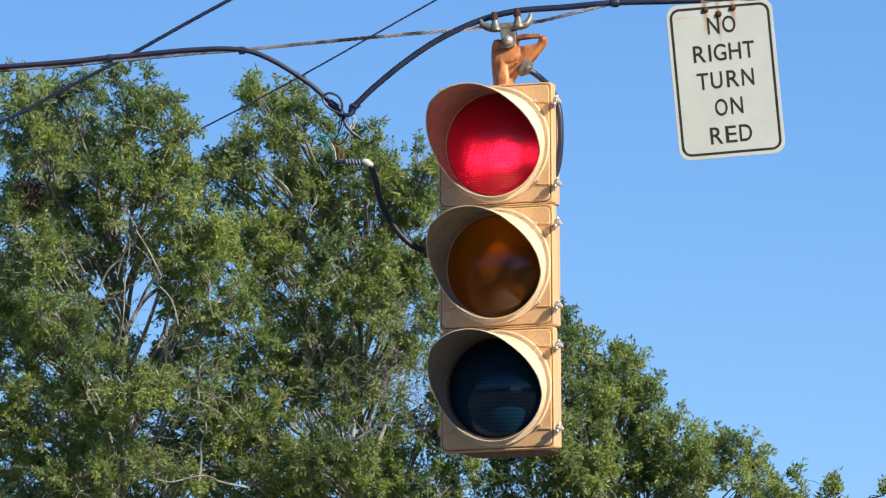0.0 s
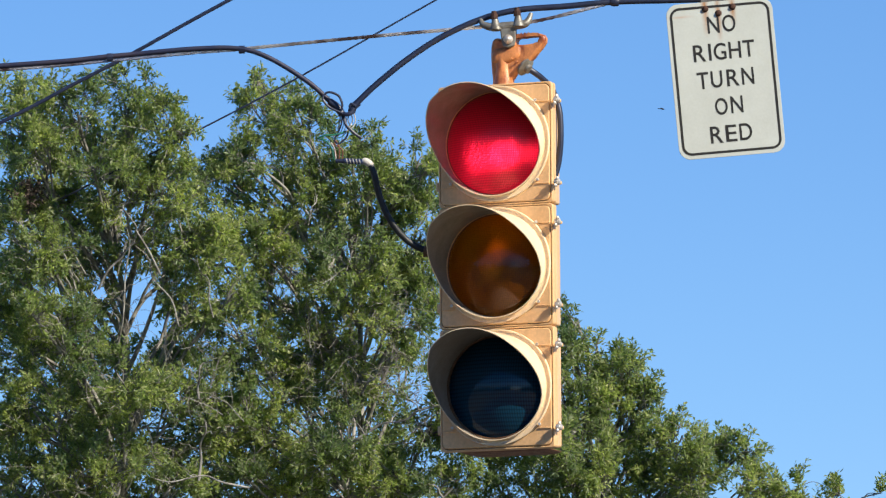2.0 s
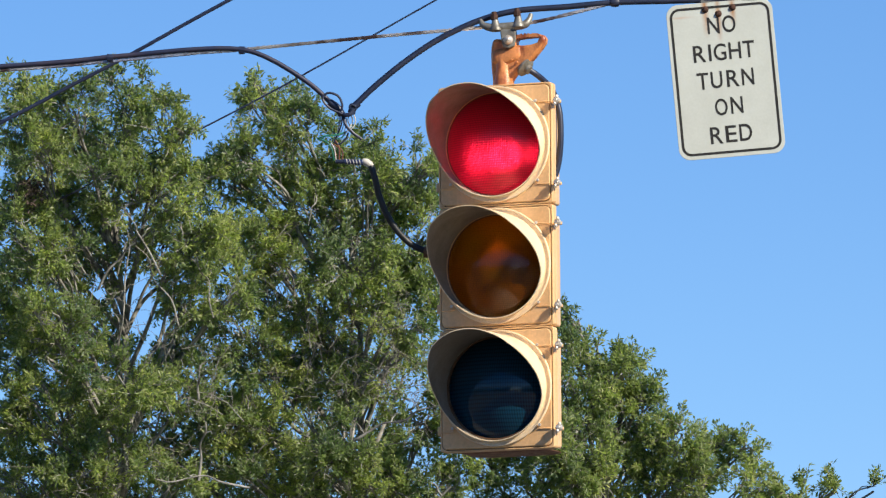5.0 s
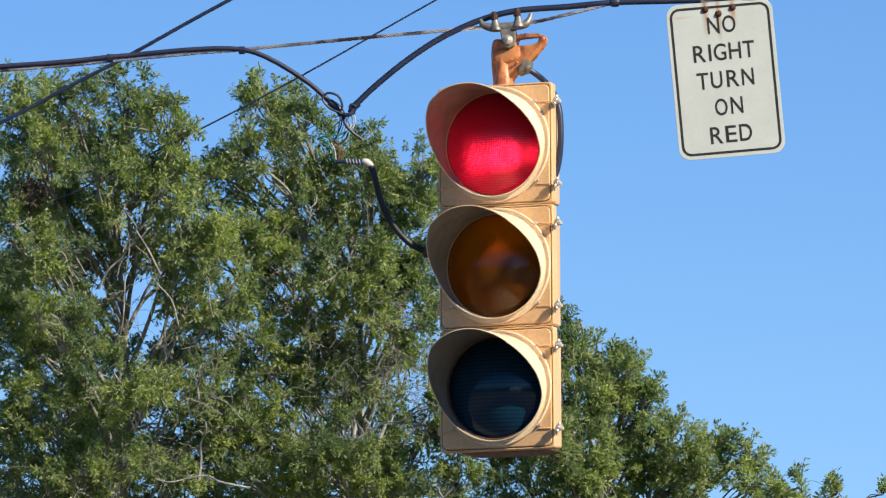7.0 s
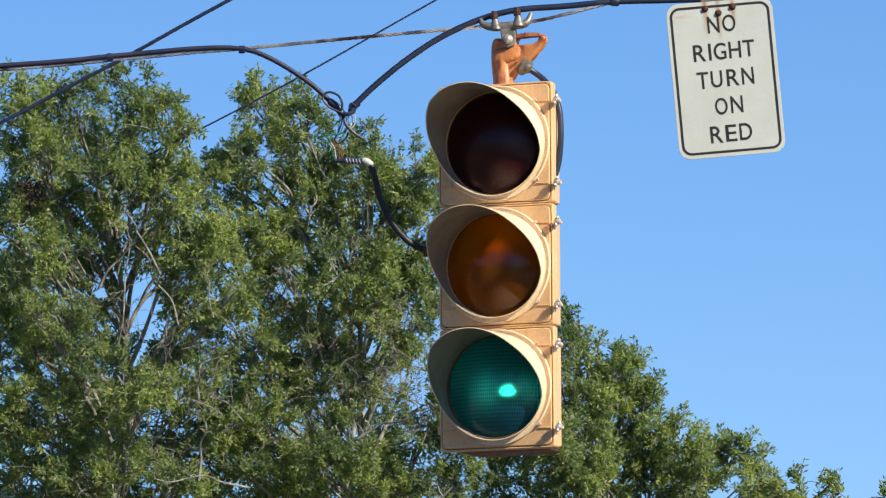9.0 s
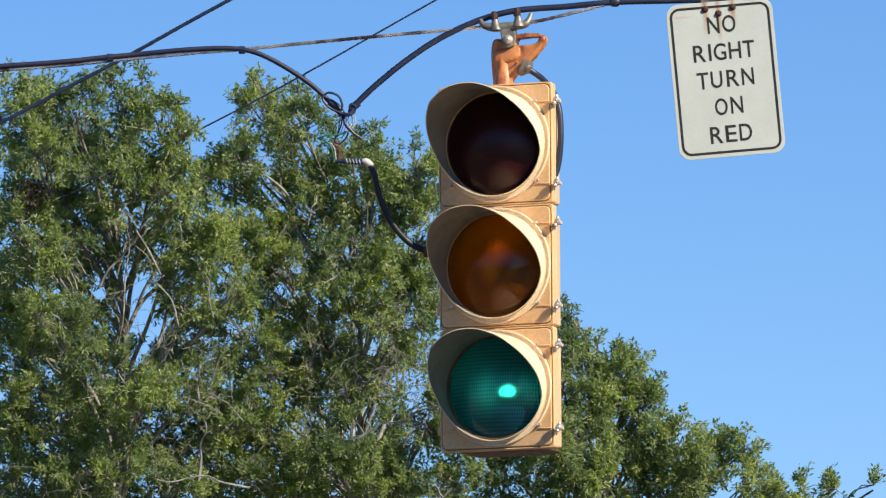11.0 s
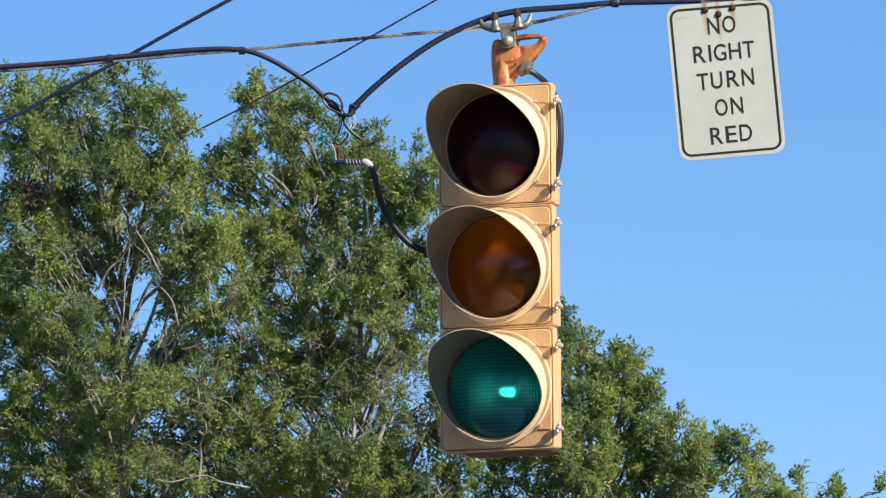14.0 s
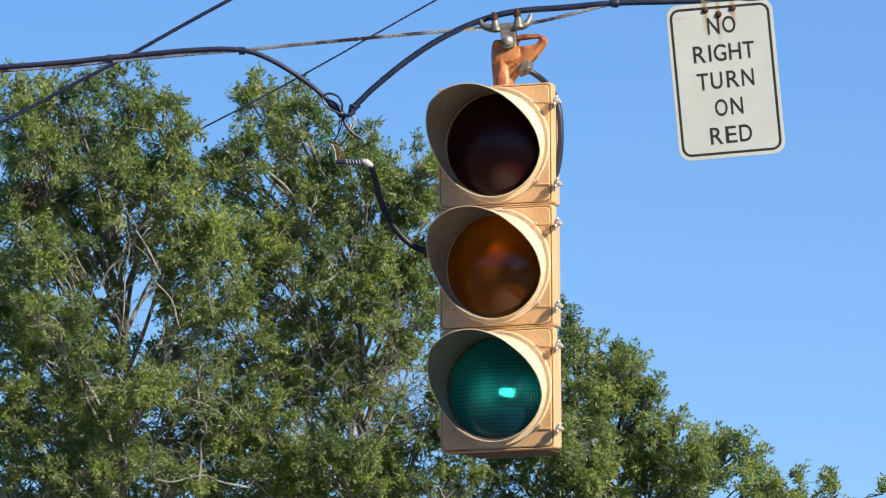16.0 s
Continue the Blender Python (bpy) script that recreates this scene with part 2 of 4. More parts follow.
def sweep(bm, line, radius, sides=10, cap=True):
    """A tube along a line; radius is one number or a function of 0..1."""
    last, n = None, len(line) - 1
    for i, (p, (u, v)) in enumerate(zip(line, frames(line))):
        r = radius(i / n) if callable(radius) else radius
        ring = [bm.verts.new(p + (u * math.cos(a) + v * math.sin(a)) * r) for a in (2 * math.pi * k / sides for k in range(sides))]
        if last:
            for k in range(sides):
                bm.faces.new((last[k], last[(k + 1) % sides], ring[(k + 1) % sides], ring[k]))
        elif cap:
            bm.faces.new(ring[::-1])
        last = ring
    if cap:
        bm.faces.new(last)
    return bm


def tube(line, radius, sides=10):
    return sweep(bmesh.new(), line, radius, sides)


def twisted(line, strands=6, strand_r=0.0019, lay=0.10, sides=5):
    """A laid wire: strands wound round the line."""
    fr = frames(line)
    run = [0.0]
    for a, b in zip(line, line[1:]):
        run.append(run[-1] + (b - a).length)
    ring = strand_r / math.sin(math.pi / strands)
    for s in range(strands):
        pts = []
        for p, (u, v), d in zip(line, fr, run):
            a = 2 * math.pi * (d / lay + s / strands)
            pts.append(p + (u * math.cos(a) + v * math.sin(a)) * ring)
        yield tube(pts, strand_r * 1.05, sides)
    yield tube(line, strand_r, sides)


def resample(line, gap):
    out = [line[0]]
    for a, b in zip(line, line[1:]):
        k = max(1, round((b - a).length / gap))
        out += [a.lerp(b, (i + 1) / k) for i in range(k)]
    return out


def lathe(profile, sides=32, axis="z", bm=None, at=(0, 0, 0)):
    """Turns (radius, height) pairs about an axis; y: height runs along -Y."""
    bm = bm or bmesh.new()
    last = None
    for r, h in profile:
        ring = []
        for k in range(sides):
            a = 2 * math.pi * k / sides
            q = (r * math.cos(a), r * math.sin(a), h) if axis == "z" else (r * math.cos(a), -h, r * math.sin(a))
            if axis == "x":
                q = (h, r * math.cos(a), r * math.sin(a))
            ring.append(bm.verts.new(Vector(q) + Vector(at)))
        if last:
            for k in range(sides):
                bm.faces.new((last[k], last[(k + 1) % sides], ring[(k + 1) % sides], ring[k]))
        last = ring
    bmesh.ops.recalc_face_normals(bm, faces=bm.faces)
    return bm


def box(w, d, h, at=(0, 0, 0), bevel=0.0, bm=None, segments=2):
    bm = bm or bmesh.new()
    made = bmesh.ops.create_cube(bm, size=1.0, matrix=Matrix.Translation(at) @ Matrix.Diagonal((w, d, h, 1)))
    if bevel:
        edges = {e for v in made["verts"] for e in v.link_edges}
        bmesh.ops.bevel(bm, geom=list(edges), offset=bevel, segments=segments, profile=0.5, affect="EDGES")
    return bm


def rounded(w, h, r, steps=6):
    """Outline of a rounded rectangle in the x-z plane, counterclockwise."""
    pts = []
    for cx, cz, a0 in ((w / 2 - r, h / 2 - r, 0), (-w / 2 + r, h / 2 - r, 90), (-w / 2 + r, -h / 2 + r, 180), (w / 2 - r, -h / 2 + r, 270)):
        for i in range(steps + 1):
            a = radians(a0 + 90 * i / steps)
            pts.append((cx + r * math.cos(a), cz + r * math.sin(a)))
    return pts


def circle(r, steps=48, cx=0, cz=0):
    return [(cx + r * math.cos(2 * math.pi * i / steps), cz + r * math.sin(2 * math.pi * i / steps)) for i in range(steps)]


def cut_shape(loops, thick, bevel=0.0):
    """A plate in the x-z plane, from outlines with holes, its middle at y = 0."""
    cu = bpy.data.curves.new("outline", "CURVE")
    cu.dimensions, cu.fill_mode = "2D", "BOTH"
    cu.extrude, cu.bevel_depth, cu.bevel_resolution, cu.offset = thick / 2 - bevel, bevel, 2, -bevel
    for loop in loops:
        s = cu.splines.new("POLY")
        s.points.add(len(loop) - 1)
        for q, (x, z) in zip(s.points, loop):
            q.co = (x, z, 0, 1)
        s.use_cyclic_u = True
    ob = bpy.data.objects.new("outline", cu)
    me = bpy.data.meshes.new_from_object(ob)
    bpy.data.objects.remove(ob)
    bpy.data.curves.remove(cu)
    me.materials.clear()
    me.transform(pose(0, 0, 0, 90))
    return me


def moved(me, m):
    me.transform(m)
    return me


# ---------------------------------------------------------------- ground
bm = bmesh.new()
bmesh.ops.create_grid(bm, x_segments=60, y_segments=60, size=2500)
ground = part("ground", bm, DRY_GRASS, None, "flat sun-dried grassy ground out to the horizon")
tagged(ground, "", "ground", "", "structure")

def strip(x0, x1, y0, y1, z):
    bm = bmesh.new()
    bm.faces.new([bm.verts.new(q) for q in ((x0, y0, z), (x1, y0, z), (x1, y1, z), (x0, y1, z))])
    return bm


tagged(part("road", strip(-9, 11, -400, 12, 0.004), ASPHALT, None, "grey asphalt road running under the signal"), "", "road", "", "structure")
tagged(part("cross_road", strip(-400, 400, 12.0, 26.0, 0.004), ASPHALT, None, "grey asphalt cross road beyond the signal"), "", "road", "", "structure")

# unseen woods added far behind the camera, open along the road
# they narrow the strip of sky mirrored in the lenses
bm = bmesh.new()
rng = np.random.default_rng(5)
for k in range(150):
    a = radians(175 + 190 * (k + rng.uniform(-0.4, 0.4)) / 149)
    dist = rng.uniform(78, 100)
    x, y = dist * math.cos(a), -25 + dist * math.sin(a)
    if -14 < x < 16:
        continue
    tall = rng.uniform(9, 15)
    start = len(bm.verts)
    bmesh.ops.create_icosphere(bm, subdivisions=2, radius=1.0, matrix=Matrix.Translation((x, y, tall * 0.5)) @ Matrix.Diagonal((rng.uniform(2.5, 4.5), rng.uniform(2.5, 4), tall * 0.54, 1)))
    bm.verts.ensure_lookup_table()
    for v in bm.verts[start:]:
        v.co += Vector(rng.normal(0, 0.45, 3))
woods = part("added_woods", bm, ADDED_WOODS, None, "added unseen woods, distant and dark green, along the road", smooth=False)
tagged(woods, "", "woods", "", "stuff")

# ---------------------------------------------------------------- traffic signal
PIN = Vector((0.188, 0.000, 5.719))
SIGNAL_POSE = Matrix.Translation(PIN + Vector((-0.001, 0, 0))) @ pose(0, 0, 0, 0, -0.4, -20.5)
signal = tagged(new("traffic_signal"), "faded tan three-section traffic signal hanging from a rusty bracket", "traffic signal", "", "thing")
signal.empty_display_size = 0.1
signal.matrix_world = SIGNAL_POSE
FACE, SEC, TOP, WIDE = -0.095, 0.3497, -0.144, 0.344


def visor_mesh(r=0.1485, thick=0.0025, turns=64, steps=10):
    """Cut-away tunnel visor: long above, running out towards the bottom, drooping a little."""
    bm = bmesh.new()
    grids = []
    for rr in (r, r + thick):
        rows = []
        for k in range(turns):
            th = 2 * math.pi * k / turns
            long = float(np.interp(abs((math.degrees(th) + 180) % 360 - 180), (0, 20, 45, 60, 80, 100, 120, 140, 180), (0.236, 0.236, 0.220, 0.184, 0.130, 0.078, 0.048, 0.030, 0.014)))
            if math.sin(th) > 0:         # cut back further on the latch side
                long -= float(np.interp(math.degrees(th), (10, 20, 40, 60, 80, 100, 120, 140, 180), (0, 0.006, 0.026, 0.044, 0.054, 0.046, 0.028, 0.013, 0.0)))
            col = []
            for i in range(steps + 1):
                d = long * i / steps
                grow = rr + 0.0125 * d / 0.23
                col.append(bm.verts.new((grow * math.sin(th), FACE - 0.004 - d, grow * math.cos(th) - d * 0.075)))
            rows.append(col)
        grids.append(rows)
    for gi, rows in enumerate(grids):
        for k in range(turns):
            a, b = rows[k], rows[(k + 1) % turns]
            for i in range(steps):
                f = (a[i], a[i + 1], b[i + 1], b[i])
                made = bm.faces.new(f if gi == 0 else f[::-1])
                made.material_index = 1 - gi
    inn, outr = grids
    for k in range(turns):
        j = (k + 1) % turns
        bm.faces.new((inn[k][-1], outr[k][-1], outr[j][-1], inn[j][-1]))
    # mounting flange
    lathe([(r + 0.001, -FACE + 0.001), (r + 0.001, -FACE + 0.0045), (r + 0.0130, -FACE + 0.0045), (r + 0.0142, -FACE + 0.0075), (r + 0.0172, -FACE + 0.0075), (r + 0.0184, -FACE + 0.004), (r + 0.0184, -FACE + 0.001)], turns, "y", bm)
    bmesh.ops.recalc_face_normals(bm, faces=bm.faces)
    return bm


def bolt_bm(r=0.006, length=0.02, head=0.005, bm=None, at=(0, 0, 0)):
    """A bolt whose head stands out towards -Y."""
    return lathe([(0.0001, length + head), (r * 0.8, length + head), (r, length + head * 0.6), (r, length), (r * 0.55, length), (r * 0.55, 0)], 8, "y", bm, at)


def wing_nut(bm, at):
    """A latch nut with two ears on a short stud."""
    at = Vector(at)
    lathe([(0.0001, 0.030), (0.0045, 0.030), (0.0045, 0.024), (0.009, 0.022), (0.010, 0.010), (0.007, 0.006), (0.005, 0.0)], 10, "y", bm, at)
    for s in (-1, 1):
        box(0.008, 0.013, 0.012, at + Vector((0.003 * s, -0.020, 0.0095 * s)), 0.003, bm, 1)


def section(name, zc, lens_material, lit_label, lens_label, dip, cone):
    """One signal section: body, door, visor, lens, bulb and latches."""
    zv = zc + 0.003                     # lens and visor sit a little above the middle
    body = bmesh.new()
    d0, d1 = FACE + 0.020, 0.150
    out = rounded(WIDE, SEC - 0.002, 0.009, 4)
    last = None
    for y, k in ((d0, 1.0), (d0 + 0.014, 1.0), (d0 + 0.020, 0.93), (d0 + 0.10, 0.76), (d1, 0.62)):
        ring = [body.verts.new((x * k, y, z * (1.0 if k > 0.95 else 0.97 if k > 0.9 else 0.93 if k > 0.7 else 0.86) + zc)) for x, z in out]
        if last:
            for i in range(len(ring)):
                body.faces.new((last[i], last[(i + 1) % len(ring)], ring[(i + 1) % len(ring)], ring[i]))
        last = ring
    body.faces.new(last)
    bmesh.ops.recalc_face_normals(body, faces=body.faces)
    body_ob = part("section_body", body, PAINT, signal)

    # the body's front rim frames the door, with a narrow dark joint between them
    part("rim", moved(cut_shape([rounded(WIDE, SEC - 0.002, 0.009, 4), rounded(WIDE - 0.0085, SEC - 0.0105, 0.019)], 0.022, 0.0014), pose(0, FACE + 0.012, zc)), PAINT, body_ob)
    door = part("door", moved(cut_shape([rounded(WIDE - 0.0130, SEC - 0.0150, 0.0165), circle(0.1478, 64, 0, 0.003)], 0.022, 0.003), pose(0, FACE + 0.010, zc)), PAINT, signal)
    for sz in (-1, 1):
        for sx in (-1, 1):
            part("rib", box(0.040, 0.006, 0.0040, (sx * 0.146, FACE - 0.0015, zc + sz * 0.118), 0.0015), PAINT, door)
    part("gasket", moved(cut_shape([rounded(WIDE - 0.006, SEC - 0.006, 0.02), rounded(WIDE - 0.05, SEC - 0.05, 0.015)], 0.004), pose(0, FACE + 0.0195, zc)), GASKET, body_ob)

    vis = visor_mesh()
    bmesh.ops.translate(vis, verts=vis.verts, vec=(0, 0, zv))
    vis_ob = part("visor", vis, [VISOR_PAINT, VISOR_INSIDE], signal)
    for ax in (47, 130, 230, 313):
        a = radians(ax)
        q = Vector((0.172 * math.sin(a), FACE - 0.002, zv + 0.172 * math.cos(a)))
        part("visor_screw", bolt_bm(0.0048, 0.006, 0.004, None, q), BRIGHT, vis_ob)

    # lens: a shallow dome
    dome, last = bmesh.new(), None
    for i in range(17):
        r = 0.1481 * i / 16
        y = FACE - 0.052 + 0.058 * (r / 0.1481) ** 2
        if i == 0:
            last = [dome.verts.new((0, y, zv))]
            continue
        ring = [dome.verts.new((r * math.cos(2 * math.pi * k / 64), y, zv + r * math.sin(2 * math.pi * k / 64))) for k in range(64)]
        for k in range(64):
            if i == 1:
                dome.faces.new((last[0], ring[k], ring[(k + 1) % 64]))
            else:
                dome.faces.new((last[k], ring[k], ring[(k + 1) % 64], last[(k + 1) % 64]))
        last = ring
    bmesh.ops.recalc_face_normals(dome, faces=dome.faces)
    lens = part("lens", dome, lens_material, signal, lens_label)
    lip = 0.009 if name == "green" else -0.003     # the green gasket is brought forward, over the pale door edge
    part("lens_ring", lathe([(0.1438, -FACE - 0.012), (0.1438, -FACE + lip - 0.001), (0.1478, -FACE + lip), (0.1478, -FACE - 0.012)], 64, "y", None, (0, 0, zv)), GASKET, lens, "dark lens gasket")

    bowl = lathe([(0.030 + 0.118 * (i / 14) ** 0.5 if i else 0.030, -0.040 + 0.120 * i / 14) for i in range(15)], 48, "y", None, (0, 0, zv))
    part("reflector", bowl, BRIGHT_MIRROR if name == "amber" else MIRROR, signal, "aluminium reflector bowl")
    part("socket", lathe([(0.031, -0.036), (0.031, -0.100), (0.0001, -0.100)], 24, "y", None, (0, 0, zv)), DARK_IN, signal)

    # bulb: a patch that glows; the rest is an added mask that does not
    bulb = bmesh.new()
    bmesh.ops.create_uvsphere(bulb, u_segments=24, v_segments=16, radius=0.0303)
    # the red patch dips, so that its lens stays darker at the top
    aim = Vector((-0.3 * math.sin(radians(dip)), -math.cos(radians(dip)), -math.sin(radians(dip))))
    for f in bulb.faces:
        f.material_index = 0 if f.calc_center_median().normalized().angle(aim) < radians(cone) else 1
    bulb_ob = part("bulb", bulb, [BULBS[name], BULB_MASK], signal, lit_label)
    bulb_ob.location = (0, 0.0415, zv)

    for sz in (-1, 1):
        q = (WIDE / 2 + 0.001, FACE + 0.010, zc + sz * 0.118)
        wn_bm = bmesh.new()
        box(0.026, 0.012, 0.010, Vector(q) + Vector((0.010, 0.004, 0)), 0.003, wn_bm)
        part("latch_lug", wn_bm, PAINT, body_ob)
        nut = bmesh.new()
        wing_nut(nut, Vector(q) + Vector((0.018, -0.005, 0)))
        part("wing_nut", nut, BRIGHT, signal, "bright steel wing nut")
        part("hinge_lug", box(0.012, 0.024, 0.026, (-WIDE / 2 - 0.004, FACE + 0.016, zc + sz * 0.112), 0.003), PAINT, body_ob)
    return bulb_ob


Z1, Z2, Z3 = (TOP - SEC * (k + 0.5) for k in range(3))
red_bulb = section("red", Z1, RED_LENS, "incandescent bulb with an added opaque mask", "round red ribbed signal lens", 34, 26)
amber_bulb = section("amber", Z2, AMBER_LENS, "incandescent bulb with an added opaque mask", "round unlit amber signal lens", 0, 60)
green_bulb = section("green", Z3, GREEN_LENS, "incandescent bulb with an added opaque mask", "round green prismatic signal lens", 0, 17)

# rounded belly plate under the lowest section
bm = bmesh.new()
last = None
for k in range(9):
    a = math.pi / 2 * k / 8
    s, dz = math.cos(a) ** 0.5 * 0.5 + 0.45, -0.008 * math.sin(a)
    ring = [bm.verts.new((x * s, 0.012 + z * s * 0.98, TOP - 3 * SEC + 0.006 + dz)) for x, z in rounded(0.285, 0.17, 0.03, 4)]
    if last:
        for i in range(len(ring)):
            bm.faces.new((last[i], last[(i + 1) % len(ring)], ring[(i + 1) % len(ring)], ring[i]))
    last = ring
bm.faces.new(last)
bmesh.ops.recalc_face_normals(bm, faces=bm.faces)
part("bottom_cap", bm, CAP_BROWN, signal, "brown bottom cap")

for ob in signal.children:       # the sections hang a little to one side of the stem
    ob.location.x -= 0.0085

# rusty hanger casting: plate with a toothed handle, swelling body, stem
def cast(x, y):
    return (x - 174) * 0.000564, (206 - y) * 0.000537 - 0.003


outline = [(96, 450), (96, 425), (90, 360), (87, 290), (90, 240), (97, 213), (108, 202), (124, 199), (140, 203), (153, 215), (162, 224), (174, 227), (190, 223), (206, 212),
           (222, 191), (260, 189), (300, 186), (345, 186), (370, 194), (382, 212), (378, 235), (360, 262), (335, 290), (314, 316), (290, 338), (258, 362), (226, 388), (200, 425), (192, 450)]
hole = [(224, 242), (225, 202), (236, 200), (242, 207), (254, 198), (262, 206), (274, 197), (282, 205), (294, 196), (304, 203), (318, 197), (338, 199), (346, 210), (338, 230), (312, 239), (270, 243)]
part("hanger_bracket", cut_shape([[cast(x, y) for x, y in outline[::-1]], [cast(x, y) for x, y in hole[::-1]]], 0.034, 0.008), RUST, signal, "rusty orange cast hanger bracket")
bm = bmesh.new()                         # swollen middle of the casting, overhanging the stem
bmesh.ops.create_uvsphere(bm, u_segments=32, v_segments=20, radius=1.0)
for v in bm.verts:                       # a rounded block rather than a ball
    x, y, z = (math.copysign(abs(c) ** k, c) for c, k in zip(v.co, (0.62, 0.60, 0.62)))
    v.co = (x * (0.052 if x > 0 else 0.044) - 0.004, y * 0.0250, z * (0.030 if z > 0 else 0.021) - 0.057)
    if v.co.x > 0:
        v.co.z += v.co.x * 0.30
part("bracket_boss", bm, RUST, signal, "rusty orange casting")
part("stem", lathe([(0.0235, -0.060), (0.0235, -0.085), (0.0250, -0.100), (0.0275, -0.120), (0.0285, -0.135), (0.0285, -0.146)], 28, "z", None, (-0.014, -0.002, 0)), RUST, signal, "rusty orange casting")
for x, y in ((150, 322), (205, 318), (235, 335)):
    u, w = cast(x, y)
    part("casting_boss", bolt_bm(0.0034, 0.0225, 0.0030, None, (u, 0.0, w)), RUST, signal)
part("hanger_stem", lathe([(0.027, TOP + 0.030), (0.027, TOP + 0.012), (0.036, TOP + 0.004), (0.036, TOP - 0.004)], 24, "z", None, (-0.012, 0, 0)), RUST, signal)
bm = lathe([(0.0001, -0.012), (0.030, -0.012), (0.036, -0.006), (0.036, 0.000), (0.028, 0.004), (0.018, 0.007), (0.016, 0.018), (0.0001, 0.021)], 20)
bmesh.ops.transform(bm, matrix=pose(0.054, -0.002, -0.087, 8, 130, 0) @ Matrix.Scale(0.80, 4), verts=bm.verts)
part("cable_gland", bm, GALV, signal, "grey metal cable gland")

# ---------------------------------------------------------------- span clamp on the wire
clamp = tagged(new("span_wire_clamp"), "grey galvanised span wire clamp with two bell-shaped nuts", "wire clamp", "", "thing")
clamp.matrix_world = Matrix.Translation(PIN + Vector((0.001, 0, -0.008))) @ pose(0, 0, 0, 0, -3, -4)
yoke = cut_shape([[(-0.023, 0.046), (-0.012, 0.040), (0.012, 0.040), (0.022, 0.050), (0.022, 0.0), (0.017, -0.018), (0.0, -0.024), (-0.017, -0.018), (-0.020, 0.0)]], 0.010, 0.003)
part("yoke", moved(yoke, pose(0, -0.030, 0)), GALV, clamp)
back = cut_shape([[(-0.023, 0.046), (-0.012, 0.040), (0.012, 0.040), (0.022, 0.050), (0.022, 0.0), (0.017, -0.018), (0.0, -0.024), (-0.017, -0.018), (-0.020, 0.0)]], 0.010, 0.003)
part("yoke", moved(back, pose(0, 0.030, 0)), GALV, clamp)
part("pin_head", lathe([(0.0001, 0.052), (0.008, 0.050), (0.013, 0.044), (0.014, 0.036), (0.010, 0.030), (0.008, -0.04)], 20, "y"), BRIGHT, clamp, "bright domed pin head")
part("saddle", tube(spline([(-0.078, -0.012, 0.066), (-0.070, -0.02, 0.050), (-0.045, -0.026, 0.040), (0.0, -0.026, 0.040), (0.044, -0.026, 0.042), (0.060, -0.02, 0.054), (0.068, -0.012, 0.074)], 6),
                    lambda t: 0.0060 + 0.0065 * math.sin(math.pi * t)), GALV, clamp)
for bx, bz in ((-0.035, 0.048), (0.031, 0.054)):
    part("bell_nut", lathe([(0.0001, 0.014), (0.009, 0.013), (0.011, 0.004), (0.015, -0.007), (0.0185, -0.013), (0.0188, -0.018), (0.013, -0.020), (0.0001, -0.021)], 20, "z", None, (bx, -0.028, bz)), GALV, clamp)
    part("bolt_end", lathe([(0.0001, 0.038), (0.007, 0.037), (0.0075, 0.029), (0.0105, 0.028), (0.0105, 0.014), (0.007, 0.012)], 8, "z", None, (bx - 0.002, -0.028, bz)), RUST_DARK, clamp, "rusty bolt end")

# ---------------------------------------------------------------- span wire, cables
span_line = resample(spline([(-9.660, 0.000, 5.246), (-5.306, 0.000, 5.433), (-2.722, 0.000, 5.531), (-1.300, 0.000, 5.626), (-0.945, 0.000, 5.656), (-0.712, 0.000, 5.678), (-0.581, 0.000, 5.688), (-0.209, 0.000, 5.724), (0.107, 0.000, 5.752), (0.196, 0.000, 5.761), (0.285, 0.000, 5.773),
                     (0.479, 0.000, 5.822), (0.836, 0.000, 5.915), (2.785, 0.000, 6.342), (6.869, 0.000, 7.152), (11.450, 0.000, 8.060)], 6), 0.02)
span_line = [p for p in span_line if p.x > -9.6]
span = tagged(new("span_wire"), "weathered twisted steel span wire carrying the signal", "wire", "", "thing")
for bm in twisted(span_line):
    part("strand", bm, STRAND, span)

lash_line = spline([(-9.600, -0.004, 5.262), (-7.725, -0.004, 5.349), (-2.722, -0.004, 5.553), (-1.300, -0.004, 5.637), (-0.945, -0.004, 5.667), (-0.718, -0.004, 5.688), (-0.581, -0.006, 5.688), (-0.492, -0.004, 5.659),
                    (-0.386, 0.000, 5.593), (-0.322, 0.000, 5.536), (-0.297, 0.000, 5.516)], 8)
left_cable = tagged(part("signal_cable", tube(resample(lash_line, 0.03), 0.0074, 10), LASHED), "dark weathered cable lashed to the span wire above a splice", "cable", "", "thing")
for px in ((-0.953, -0.003, 5.664), (-0.576, -0.003, 5.686)):
    part("tie", lathe([(0.0085, -0.009), (0.0112, -0.009), (0.0116, -0.004), (0.0112, 0.009), (0.0085, 0.009)], 8, "x", None, px), SHEATH, left_cable, "black cable tie")

right_line = spline([(-0.262, 0.000, 5.516), (-0.246, 0.000, 5.533), (-0.192, 0.000, 5.585), (-0.104, 0.000, 5.657), (-0.006, 0.000, 5.722), (0.107, 0.000, 5.774), (0.212, 0.000, 5.801), (0.350, 0.000, 5.812), (0.495, 0.000, 5.825),
                     (0.641, 0.000, 5.829), (0.820, 0.000, 5.835), (0.950, 0.000, 5.846), (1.484, 0.000, 5.932), (4.249, 0.000, 6.640), (6.541, 0.000, 7.110), (11.450, 0.000, 8.080)], 8)
